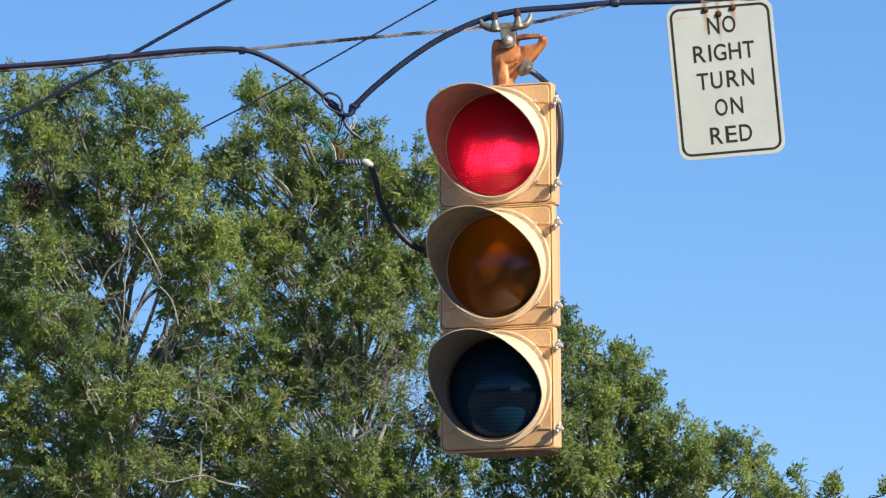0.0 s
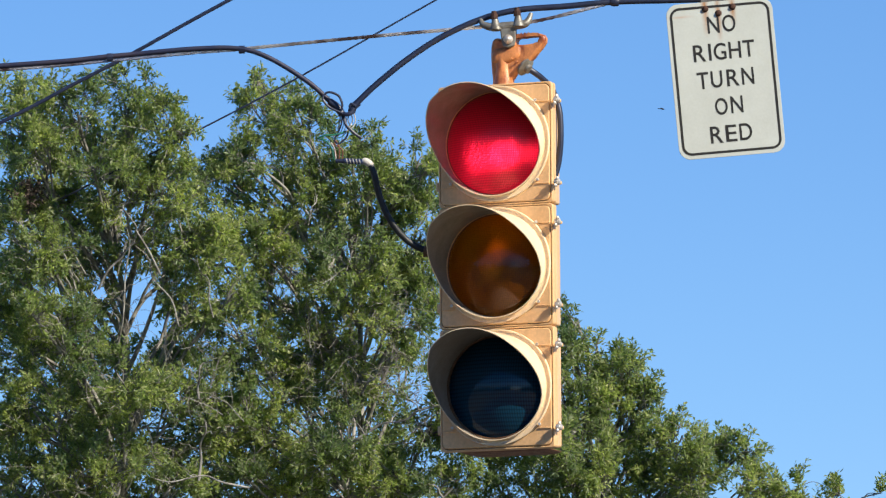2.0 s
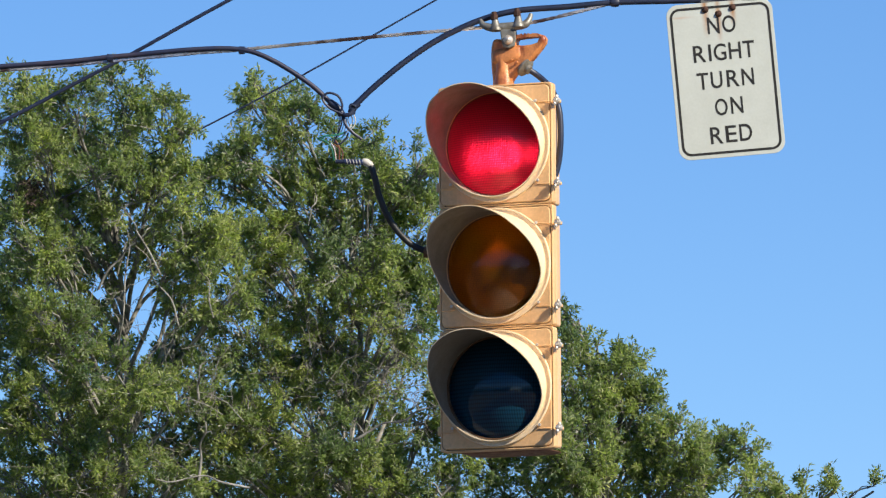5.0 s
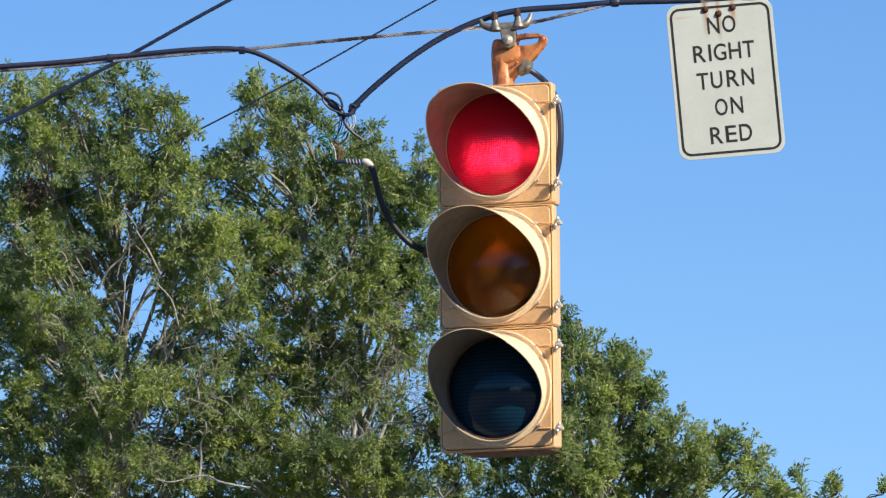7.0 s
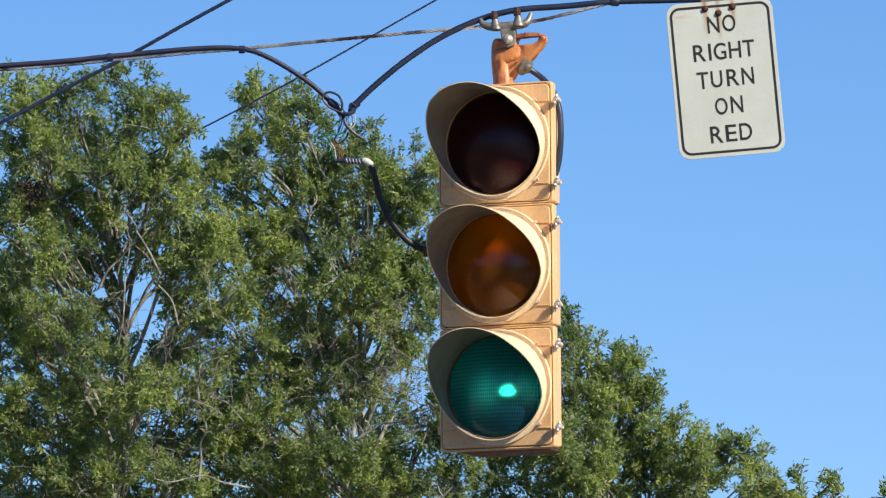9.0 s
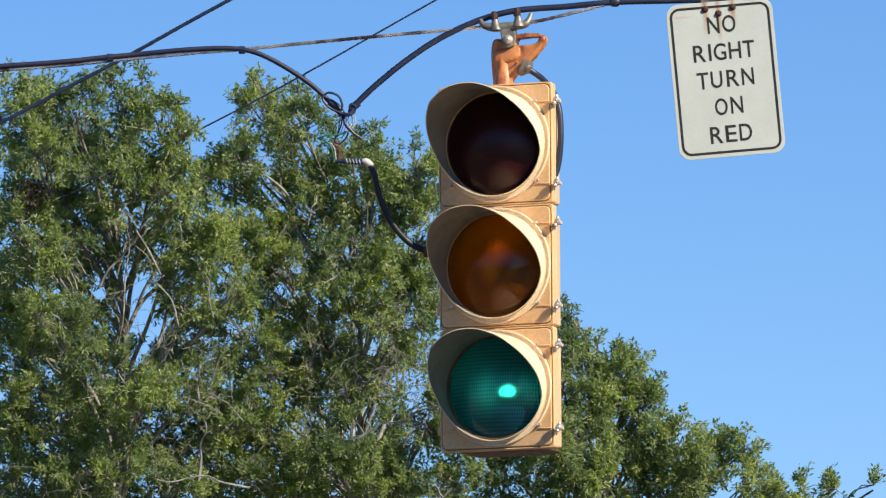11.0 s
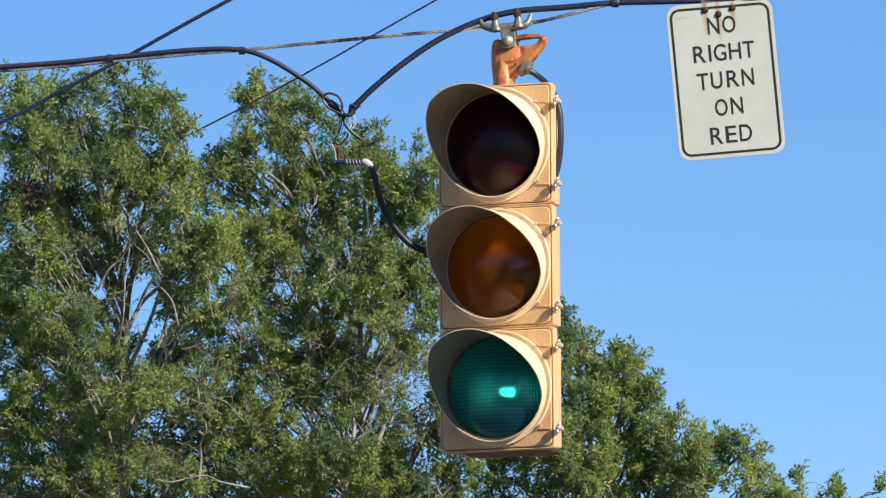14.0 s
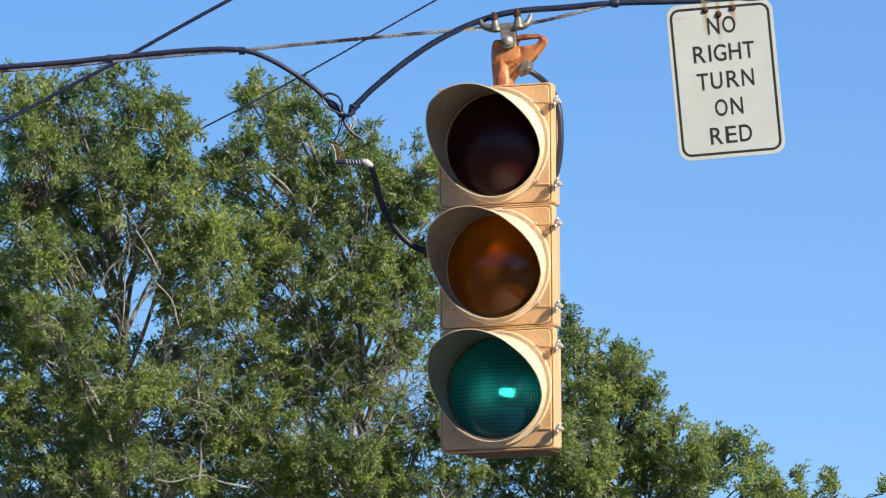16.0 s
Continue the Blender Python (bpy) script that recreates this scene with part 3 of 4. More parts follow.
right_cable = tagged(part("signal_cable", tube(resample(right_line, 0.03), 0.0088, 10), SHEATH), "black cable sweeping up from the splice over the clamp", "cable", "", "thing")
part("tie", lathe([(0.0115, -0.012), (0.0135, -0.006), (0.0135, 0.006), (0.0115, 0.012)], 12, "x", None, (0.492, 0.000, 5.825)), SHEATH, right_cable, "black cable tie")

# wooden poles that carry the span wire, either side of the road
for x, tall, hook in ((-9.72, 6.4, 5.252), (11.58, 9.2, 8.062)):
    pole = tagged(new("utility_pole"), "weathered wooden utility pole holding the span wire", "pole", "span wire poles", "thing")
    pole.location = (x, 0, 0)
    part("shaft", lathe([(0.0001, -0.3), (0.165, -0.3), (0.16, 0.0), (0.145, tall * 0.5), (0.125, tall - 0.02), (0.115, tall), (0.0001, tall + 0.01)], 20), BARK, pole)
    part("wire_band", lathe([(0.13, -0.03), (0.152, -0.03), (0.152, 0.03), (0.13, 0.03)], 20, "z", None, (0, 0, hook)), GALV, pole, "galvanised steel band")

# splice: loop of wire, loose conductors, taped joint
splice = tagged(new("cable_splice"), "untidy cable splice with loose coloured conductors and striped tape", "cable splice", "", "thing")
loop = spline([(-0.287, -0.020, 5.499), (-0.326, -0.022, 5.518), (-0.344, -0.022, 5.544), (-0.328, -0.022, 5.560), (-0.300, -0.022, 5.551), (-0.288, -0.020, 5.526), (-0.292, -0.020, 5.507)], 6)
part("tie_loop", tube(loop, 0.0034, 8), SHEATH, splice)
part("wrap", tube(spline([(-0.325, 0.000, 5.537), (-0.302, 0.000, 5.520), (-0.288, 0.000, 5.498)], 4), 0.0112, 12), SHEATH, splice)
part("wrap", tube(spline([(-0.242, 0.000, 5.534), (-0.257, 0.000, 5.520), (-0.262, 0.000, 5.505)], 4), 0.0112, 12), SHEATH, splice)
part("wrap", tube(spline([(-0.304, 0.000, 5.511), (-0.284, -0.010, 5.499), (-0.265, -0.010, 5.500), (-0.255, 0.000, 5.513)], 4), 0.006, 8), SHEATH, splice)
part("wrap", tube(spline([(-0.267, -0.010, 5.518), (-0.262, -0.012, 5.528), (-0.249, -0.010, 5.521)], 4), 0.004, 8), SHEATH, splice)
part("jumper", tube(spline([(-0.284, 0.000, 5.497), (-0.278, -0.010, 5.469), (-0.257, -0.010, 5.446), (-0.233, 0.000, 5.430)], 6), 0.0045, 8), SHEATH, splice, "black conductor end")
for mt, r, label, pts in ((
        (WIRE_WHITE, 0.0020, "white conductor", [(-0.255, 0.000, 5.502), (-0.250, 0.000, 5.482), (-0.257, 0.000, 5.464), (-0.271, 0.000, 5.454)]),
        (WIRE_WHITE, 0.0020, "white conductor", [(-0.262, 0.000, 5.500), (-0.259, 0.010, 5.482), (-0.267, 0.000, 5.462), (-0.281, 0.000, 5.444)]),
        (GALV, 0.0018, "", [(-0.268, 0.000, 5.500), (-0.272, 0.000, 5.484), (-0.265, 0.000, 5.467)]),
        (SHEATH, 0.0028, "", [(-0.288, 0.000, 5.497), (-0.291, -0.010, 5.469), (-0.301, 0.000, 5.444)]),
        (GALV, 0.0022, "", [(-0.293, 0.000, 5.497), (-0.297, 0.000, 5.471), (-0.301, 0.000, 5.441)]),
        (WIRE_GREEN, 0.0026, "green conductor", [(-0.278, 0.000, 5.451), (-0.305, -0.010, 5.440), (-0.338, -0.010, 5.437), (-0.359, 0.000, 5.430)]),)
        + ((WIRE_GREEN, 0.0026, "green conductor", [(-0.359, 0.000, 5.430), (-0.333, -0.010, 5.420), (-0.318, -0.010, 5.399), (-0.312, 0.000, 5.368)]),
        (WIRE_WHITE, 0.0022, "white conductor", [(-0.320, 0.000, 5.418), (-0.310, 0.000, 5.399), (-0.305, 0.000, 5.360)]),
        (WIRE_BROWN, 0.0026, "orange-brown conductor", [(-0.307, 0.000, 5.425), (-0.297, 0.000, 5.405), (-0.297, 0.000, 5.365)]),
        (WIRE_BROWN, 0.0022, "orange-brown conductor", [(-0.313, 0.000, 5.415), (-0.288, 0.000, 5.396), (-0.289, 0.000, 5.365)]),)
        + ((GALV, 0.0014, "", [(-0.281, 0.000, 5.497), (-0.284, 0.000, 5.474), (-0.291, 0.000, 5.451), (-0.304, 0.000, 5.431)]),
        (GALV, 0.0013, "", [(-0.275, 0.005, 5.497), (-0.278, 0.005, 5.468), (-0.286, 0.005, 5.442), (-0.291, 0.005, 5.422)]),
        (WIRE_GREEN, 0.0018, "green conductor", [(-0.281, 0.010, 5.492), (-0.301, 0.010, 5.478), (-0.317, 0.010, 5.459), (-0.304, 0.010, 5.443), (-0.278, 0.010, 5.449)]),
        (WIRE_GREEN, 0.0018, "green conductor", [(-0.268, 0.000, 5.461), (-0.288, 0.000, 5.436), (-0.313, 0.000, 5.431), (-0.333, 0.000, 5.441), (-0.352, 0.000, 5.425)]),
        (WIRE_BROWN, 0.0015, "orange-brown conductor", [(-0.294, 0.000, 5.448), (-0.307, 0.004, 5.432), (-0.310, 0.004, 5.406), (-0.300, 0.004, 5.367)]),
        (SHEATH, 0.0030, "", [(-0.301, 0.000, 5.444), (-0.310, 0.000, 5.425), (-0.297, 0.000, 5.415), (-0.278, 0.000, 5.431), (-0.271, 0.000, 5.448)]))):
    part("conductor", tube(spline(pts, 5), r * 0.85, 6), mt, splice, label)
part("joint", tube([Vector((-0.307, 0.000, 5.365)), Vector((-0.278, 0.000, 5.365)), Vector((-0.213, 0.000, 5.361))], 0.0062, 10), SHEATH, splice)
coil0, coil1 = Vector((-0.279, 0.000, 5.365)), Vector((-0.233, 0.000, 5.363))
for k in range(11):
    q = coil0.lerp(coil1, k / 10)
    half = 0.0026 if k % 2 == 0 else 0.0011
    turn = lathe([(0.0065, -half - 0.0004), (0.0086, -half), (0.0086, half), (0.0065, half + 0.0004)], 12, "x")
    bmesh.ops.rotate(turn, cent=(0, 0, 0), matrix=Matrix.Rotation(radians(-16), 3, "Y"), verts=turn.verts)
    bmesh.ops.translate(turn, vec=q, verts=turn.verts)
    part("tape_turn", turn, WIRE_BLUE if k % 2 == 0 else WIRE_WHITE, splice, "")
part("connector", tube(spline([(-0.231, 0.000, 5.366), (-0.220, 0.000, 5.363), (-0.208, 0.000, 5.355), (-0.202, 0.000, 5.345)], 4), lambda t: 0.0070 + 0.0040 * math.sin(math.pi * min(1.0, t * 1.15)) ** 0.7, 14), WIRE_WHITE, splice, "white plastic connector")

drop = tagged(part("drop_cable", tube(resample(spline([(-0.208, 0.000, 5.356), (-0.195, 0.000, 5.319), (-0.181, 0.010, 5.263), (-0.152, 0.020, 5.199), (-0.107, 0.040, 5.145), (-0.058, 0.050, 5.117), (0.010, 0.070, 5.105)], 8), 0.01), 0.0092, 10), DROP),
              "black cable drooping from the splice into the signal", "cable", "", "thing")
part("gland_nut", lathe([(0.0001, -0.012), (0.016, -0.012), (0.016, 0.012), (0.0001, 0.012)], 8, "x", None, (-0.044, 0.055, 5.111)), GASKET, drop, "black gland nut")
feed = tagged(part("feed_cable", tube(resample(spline([(0.241, -0.021, 5.630), (0.265, -0.012, 5.616), (0.290, 0.010, 5.599), (0.311, 0.035, 5.578), (0.326, 0.050, 5.545), (0.335, 0.050, 5.505), (0.337, 0.050, 5.432), (0.330, 0.050, 5.363), (0.311, 0.050, 5.301)], 8), 0.01), 0.0088, 10), SHEATH),
              "black cable looping from the bracket round behind the signal", "cable", "", "thing")

# two thinner lines further off; the second runs in among the crowns
for pts, r in (([(1.362, 9.000, 8.466), (0.256, 9.000, 7.798), (-0.823, 9.000, 7.218), (-1.197, 9.000, 7.009), (-1.460, 9.000, 6.869), (-1.723, 9.000, 6.729), (-2.816, 9.000, 6.171), (-4.775, 9.000, 5.268)], 0.0074),
               ([(5.941, 56.800, 17.827), (2.208, 56.800, 15.820), (-0.063, 56.800, 14.543), (-1.264, 56.800, 13.858), (-2.137, 56.800, 13.388), (-3.085, 56.800, 12.913), (-4.139, 56.800, 12.407), (-8.864, 56.800, 10.338)], 0.0084)):
    tagged(part("overhead_line", tube(resample(spline(pts, 6), 0.2), r, 8), SHEATH), "thin dark overhead line crossing behind the span wire", "overhead line", "overhead lines", "thing")

# ---------------------------------------------------------------- sign
SIGN_POSE = Matrix.Translation((0.809, 0.000, 5.603)) @ pose(0, 0, 0, 2, -5.4, 3)
sign = tagged(new("road_sign"), "weathered white regulatory sign with black lettering and rusty bolts", "road sign", "", "thing")
sign.matrix_world = SIGN_POSE
part("panel", cut_shape([rounded(0.306, 0.448, 0.034, 8)], 0.003, 0.0006), SHEET, sign)
part("border", moved(cut_shape([rounded(0.287, 0.426, 0.028, 8), rounded(0.2730, 0.4120, 0.021, 8)], 0.0006), pose(0, -0.0019, 0)), INK, sign, "black painted border")


def letter(glyph, x, z, width, height=0.0485):
    cu = bpy.data.curves.new("text", "FONT")
    cu.body, cu.offset, cu.extrude = glyph, 0.009, 0.001
    ob = bpy.data.objects.new("text", cu)
    me = bpy.data.meshes.new_from_object(ob)
    bpy.data.objects.remove(ob)
    me.materials.clear()
    co = np.array([v.co[:] for v in me.vertices])
    lo, hi = co.min(0), co.max(0)
    mid = (lo + hi) / 2
    me.transform(pose(x, -0.0019, z, 90) @ Matrix.Diagonal((width / (hi[0] - lo[0]), height / (hi[1] - lo[1]), 0.3, 1)) @ Matrix.Translation((-mid[0], -mid[1], 0)))
    part("letter", me, INK, sign, "black letter " + glyph, smooth=False)


for row in ((("N", -0.021, 0.157, 0.034), ("O", 0.024, 0.158, 0.038)),
            (("R", -0.068, 0.078, 0.036), ("I", -0.038, 0.079, 0.0076), ("G", -0.009, 0.079, 0.036), ("H", 0.034, 0.080, 0.035), ("T", 0.074, 0.081, 0.033)),
            (("T", -0.066, -0.001, 0.033), ("U", -0.026, 0.000, 0.033), ("R", 0.021, 0.001, 0.036), ("N", 0.064, 0.002, 0.035)),
            (("O", -0.020, -0.079, 0.036), ("N", 0.025, -0.077, 0.035)),
            (("R", -0.041, -0.159, 0.036), ("E", 0.001, -0.158, 0.032), ("D", 0.043, -0.157, 0.036))):
    for glyph, x, z, w in row:
        letter(glyph, x, z, w)
for bx, bz in ((-0.040, 0.204), (-0.003, 0.189), (0.039, 0.204)):
    part("bolt", lathe([(0.0001, 0.010), (0.005, 0.009), (0.0072, 0.006), (0.0080, 0.002), (0.0098, 0.0015), (0.0098, 0.0)], 12, "y", None, (bx, -0.001, bz)), RUST_DARK, sign, "rusty bolt head")
part("bracket", box(0.10, 0.006, 0.11, (0, 0.006, 0.215), 0.002), GALV, sign)
part("bracket_hook", tube(spline([(0, 0.008, 0.25), (0, 0.016, 0.295), (0, 0.012, 0.325), (0, 0.0, 0.336), (0, -0.011, 0.326), (0, -0.013, 0.312)], 5), 0.005, 8), GALV, sign)


# ---------------------------------------------------------------- oaks
LEAF_LONG, LEAF_WIDE = 0.057, 0.019
swaying = []


def leaf_mesh(rng, bases, ways, longs, per):
    """Folded diamond leaves set round shoots, closer towards the tips."""
    n = len(bases) * per
    way0 = np.repeat(ways, per, axis=0)
    t = rng.uniform(0.05, 1.0, (n, 1)) ** 0.7
    rad = np.cross(way0, rng.normal(0, 1, (n, 3)))
    rad /= np.linalg.norm(rad, axis=1)[:, None] + 1e-9
    c = np.repeat(bases, per, axis=0) + way0 * t * np.repeat(longs, per)[:, None] + rad * rng.uniform(0.012, 0.05, (n, 1))
    way = way0 * rng.uniform(0.2, 1.0, (n, 1)) + rad * 0.8 + rng.normal(0, 0.25, (n, 3))
    way /= np.linalg.norm(way, axis=1)[:, None]
    nor = rng.normal(0, 1, (n, 3)) * 0.5 + rad * 0.2 + way0 * 0.2 + np.array([0.12, -0.15, 0.55])
    side = np.cross(nor, way)
    side /= np.linalg.norm(side, axis=1)[:, None] + 1e-9
    nor = np.cross(way, side)
    ln = LEAF_LONG * rng.uniform(0.6, 1.3, (n, 1))
    wd = LEAF_WIDE * rng.uniform(0.7, 1.3, (n, 1))
    v = np.empty((n, 4, 3))
    v[:, 0] = c - way * ln / 2
    v[:, 1] = c + side * wd / 2 + way * ln * 0.08 + nor * wd * 0.18
    v[:, 2] = c + way * ln / 2 - nor * ln * 0.06
    v[:, 3] = c - side * wd / 2 + way * ln * 0.08 + nor * wd * 0.18
    base = np.arange(n)[:, None] * 4
    tri = np.concatenate([base + np.array([0, 1, 2]), base + np.array([0, 2, 3])], axis=1).reshape(-1, 3)
    me = bpy.data.meshes.new("leaves")
    me.vertices.add(n * 4)
    me.vertices.foreach_set("co", v.ravel())
    me.loops.add(len(tri) * 3)
    me.loops.foreach_set("vertex_index", tri.ravel())
    me.polygons.add(len(tri))
    me.polygons.foreach_set("loop_start", np.arange(0, len(tri) * 3, 3))
    me.update(calc_edges=True)
    return me


def limb(bm, a, b, r0, r1, rng, wob=0.12, steps=6, sides=6):
    """A crooked tapering branch from a to b; returns its line."""
    a, b = Vector(a), Vector(b)
    long = (b - a).length
    pts = [a]
    for i in range(1, 4):
        pts.append(a.lerp(b, i / 4) + Vector(rng.normal(0, wob * long / 4, 3)) + Vector((0, 0, wob * long * 0.5 * math.sin(math.pi * i / 4))))
    line = spline(pts + [b], max(2, steps // 2))
    sweep(bm, line, lambda t: r0 + (r1 - r0) * t, sides, cap=False)
    return line


GAPS = ((-2.12, 57.00, 13.43, 0.13, 0.13), (-2.08, 57.00, 13.55, 0.18, 0.15), (-2.86, 57.00, 11.69, 0.20, 0.27), (-1.90, 57.00, 12.03, 0.06, 0.05), (-0.87, 57.00, 12.22, 0.12, 0.08), (-3.67, 57.00, 11.09, 0.11, 0.08), (-2.55, 57.00, 10.44, 0.18, 0.06), (-2.32, 57.00, 10.68, 0.05, 0.07),
        (-3.82, 57.00, 10.00, 0.14, 0.08), (-1.50, 57.00, 11.58, 0.06, 0.07), (-2.72, 57.00, 10.73, 0.05, 0.04),
        (-2.03, 57.00, 11.79, 0.07, 0.06), (-3.46, 57.00, 12.54, 0.06, 0.07), (-2.33, 57.00, 13.15, 0.05, 0.06),
        (-1.14, 57.00, 10.87, 0.10, 0.12), (-1.41, 57.00, 10.51, 0.10, 0.09), (-1.30, 57.00, 10.61, 0.07, 0.05), (-0.90, 57.00, 10.49, 0.11, 0.07), (-0.68, 57.00, 10.65, 0.15, 0.08), (-0.59, 57.00, 10.56, 0.05, 0.04), (-0.26, 57.00, 10.81, 0.07, 0.07), (-0.15, 57.00, 10.64, 0.08, 0.12), (-0.17, 57.00, 10.44, 0.05, 0.07), (-0.33, 57.00, 10.45, 0.05, 0.07), (-0.27, 57.00, 10.24, 0.10, 0.07), (-0.65, 57.00, 10.32, 0.05, 0.05), (-1.89, 57.00, 11.11, 0.11, 0.04), (-1.60, 57.00, 10.65, 0.04, 0.13))


def in_gap(p):
    """Open places in the crowns where the sky shows through."""
    for x, y, z, rx, rz in GAPS:
        rx, rz = rx * 0.85, rz * 0.85
        k = (p[1] + 25) / (y + 25)
        if ((p[0] / k - x) / rx) ** 2 + (((p[2] - 2.0) / k + 2.0 - z) / rz) ** 2 < 1:
            return True
    return False


def oak(seed, foot, trunk_top, lobes, label, lower=(), bare=(), tangles=(), dead=(), clusters_per_m2=38, shoots=6, per=24, back=()):
    rng = np.random.default_rng(seed)
    foot, top = Vector(foot), Vector(trunk_top)
    tree = tagged(new("oak_tree"), label, "tree", "oaks behind the signal", "thing")
    tree.location = foot
    bm = bmesh.new()
    rise = top - foot
    tl = [Vector((0, 0, -0.1))] + [rise * (i / 7) + Vector((*rng.normal(0, 0.12, 2), 0)) for i in range(1, 7)] + [rise]
    trunk_line = spline(tl, 5)
    sweep(bm, trunk_line, lambda t: 0.24 * (1 - t) ** 1.35 + 0.02 + 0.22 * max(0, 0.06 - t) / 0.06, 14)
    part("trunk", bm, BARK, tree)
    for i, (x, y, z, rx, rz) in enumerate(list(lobes) + list(back) + list(lower)):
        far = i >= len(lobes) + len(back)
        thin = 0.35 if far else 0.34 if i >= len(lobes) else 1.0
        c = Vector((x, y, z)) - foot
        # leave the trunk below the lobe, at a slant
        want = max(2.5, min(rise.z * 0.97, c.z - 0.55 * math.hypot(c.x - rise.x * 0.7, c.y) - 0.5))
        root = min(trunk_line, key=lambda q: abs(q.z - want))
        ob_wood = bmesh.new()
        c = c - root
        long = c.length
        line = limb(ob_wood, (0, 0, 0), c, 0.011 + 0.0075 * long, 0.010, rng, 0.10, 12, 8)
        area = math.pi * rx * rz
        count = int(area * clusters_per_m2 * thin) + 1
        ry = 0.4 * (rx + rz) / 2 + 0.10
        cs, ow = [], []
        tries = 0
        while len(cs) < count and tries < count * 6:
            tries += 1
            d = rng.normal(0, 1, 3)
            d /= np.linalg.norm(d)
            q = np.array(c) + d * rng.uniform(0.05, 1.0) ** 0.5 * np.array([rx, ry, rz]) * 0.80
            if in_gap(np.array(foot) + np.array(root) + q):
                continue
            cs.append(q)
            ow.append(d)
        # side branches to groups of clusters, a branchlet to each cluster, then its leafy shoots
        bases, ways, longs = [], [], []
        order = sorted(range(len(cs)), key=lambda j: math.atan2(ow[j][2], ow[j][0]))
        for g in range(0, len(order), 4):
            grp = order[g:g + 4]
            mid = Vector(sum(cs[j] for j in grp) / len(grp))
            s = line[int(len(line) * rng.uniform(0.45, 0.95))]
            sub = limb(ob_wood, s, mid, 0.011, 0.007, rng, 0.16, 6, 5)
            for j in grp:
                s2 = sub[int(len(sub) * rng.uniform(0.3, 0.99))]
                limb(ob_wood, s2, cs[j], 0.0065, 0.004, rng, 0.16, 4, 4)
                for _ in range(shoots):
                    w = rng.normal(0, 0.62, 3) + ow[j] * 0.75 + np.array([0, 0, 0.45])
                    w /= np.linalg.norm(w)
                    lg = rng.uniform(0.12, 0.27) * (1.7 if far else 1)
                    tip = np.array(cs[j]) + w * lg
                    if in_gap(np.array(foot) + np.array(root) + tip):
                        continue
                    bases.append(cs[j])
                    ways.append(w)
                    longs.append(lg)
                    sweep(ob_wood, [Vector(cs[j]), Vector(cs[j] + w * lg * 0.5 + rng.normal(0, 0.01, 3)), Vector(tip)], lambda t: 0.0042 - 0.0025 * t, 3, cap=False)
                for _ in range(0 if far else 1):
                    w = rng.normal(0, 0.07, 3)
                    limb(ob_wood, s2.lerp(Vector(cs[j]), rng.uniform(0.2, 0.9)), Vector(cs[j] + w), 0.005, 0.0025, rng, 0.2, 4, 3)
        if not bases:
            ob_wood.free()
            continue
        bough = part("bough", ob_wood, BARK, tree)
        bough.location = root
        lv = leaf_mesh(rng, np.array(bases), np.array(ways), np.array(longs), per if not far else per * 2)
        ob = part("leaves", lv, LEAF, bough, smooth=False)
        tagged(ob, "", "", "", "stuff")
        swaying.append((bough, root.copy(), Vector(c), rng.uniform(0, 6.28, 4)))
    # bare, weathered branches that stand out in front of the leaves
    for x0, y0, z0, x1, y1, z1, r0 in bare:
        bm = bmesh.new()
        a, b = Vector((x0, y0, z0)) - foot, Vector((x1, y1, z1)) - foot
        a.y, b.y, r0 = a.y + 0.3, b.y + 0.3, r0 * 0.42
        line = limb(bm, a, b, r0, r0 * 0.45, rng, 0.15, 16, 7)
        for k in range(3):
            s = line[int(len(line) * rng.uniform(0.3, 0.9))]
            limb(bm, s, s + Vector((*rng.normal(0, 0.10, 2), abs(rng.normal(0, 0.10)))), r0 * 0.45, 0.003, rng, 0.2, 6, 5)
        part("bare_branch", bm, BARK, tree, "bare weathered grey branch")
    # thickets of fine leafless twigs
    for x, y, z, rx, rz in tangles:
        bm = bmesh.new()
        mid = Vector((x, y, z)) - foot
        for _ in range(13):
            a = mid + Vector(rng.uniform(-1, 1, 3) * np.array([rx, 0.3, rz]))
            w = Vector(rng.normal(0, 1, 3) * np.array([0.8, 0.5, 0.8]) + np.array([0, 0, 0.35])).normalized()
            long = rng.uniform(0.18, 0.5)
            line = limb(bm, a - w * long * 0.5, a + w * long * 0.5, rng.uniform(0.0020, 0.0036), 0.0012, rng, 0.16, 6, 4)
            for _ in range(2):
                s = line[int(len(line) * rng.uniform(0.3, 0.9))]
                limb(bm, s, s + (w + Vector(rng.normal(0, 0.7, 3))).normalized() * rng.uniform(0.06, 0.2), 0.0026, 0.0014, rng, 0.06, 4, 3)
        tagged(part("twig_tangle", bm, TWIG, tree, "fine leafless grey twigs"), "", "", "", "stuff")
    # a clot of dead leaves caught in a fork
    for x, y, z, rx, rz in dead:
        q = np.array(Vector((x, y, z)) - foot)
        bases = q + rng.normal(0, 0.5, (40, 3)) * np.array([rx, 0.1, rz])
        ways = rng.normal(0, 1, (40, 3))
        ways /= np.linalg.norm(ways, axis=1)[:, None]
        part("dead_leaves", leaf_mesh(rng, bases, ways, np.full(40, 0.08), 14), DEAD_LEAF, tree, "clot of dead brown leaves", smooth=False)
    return tree


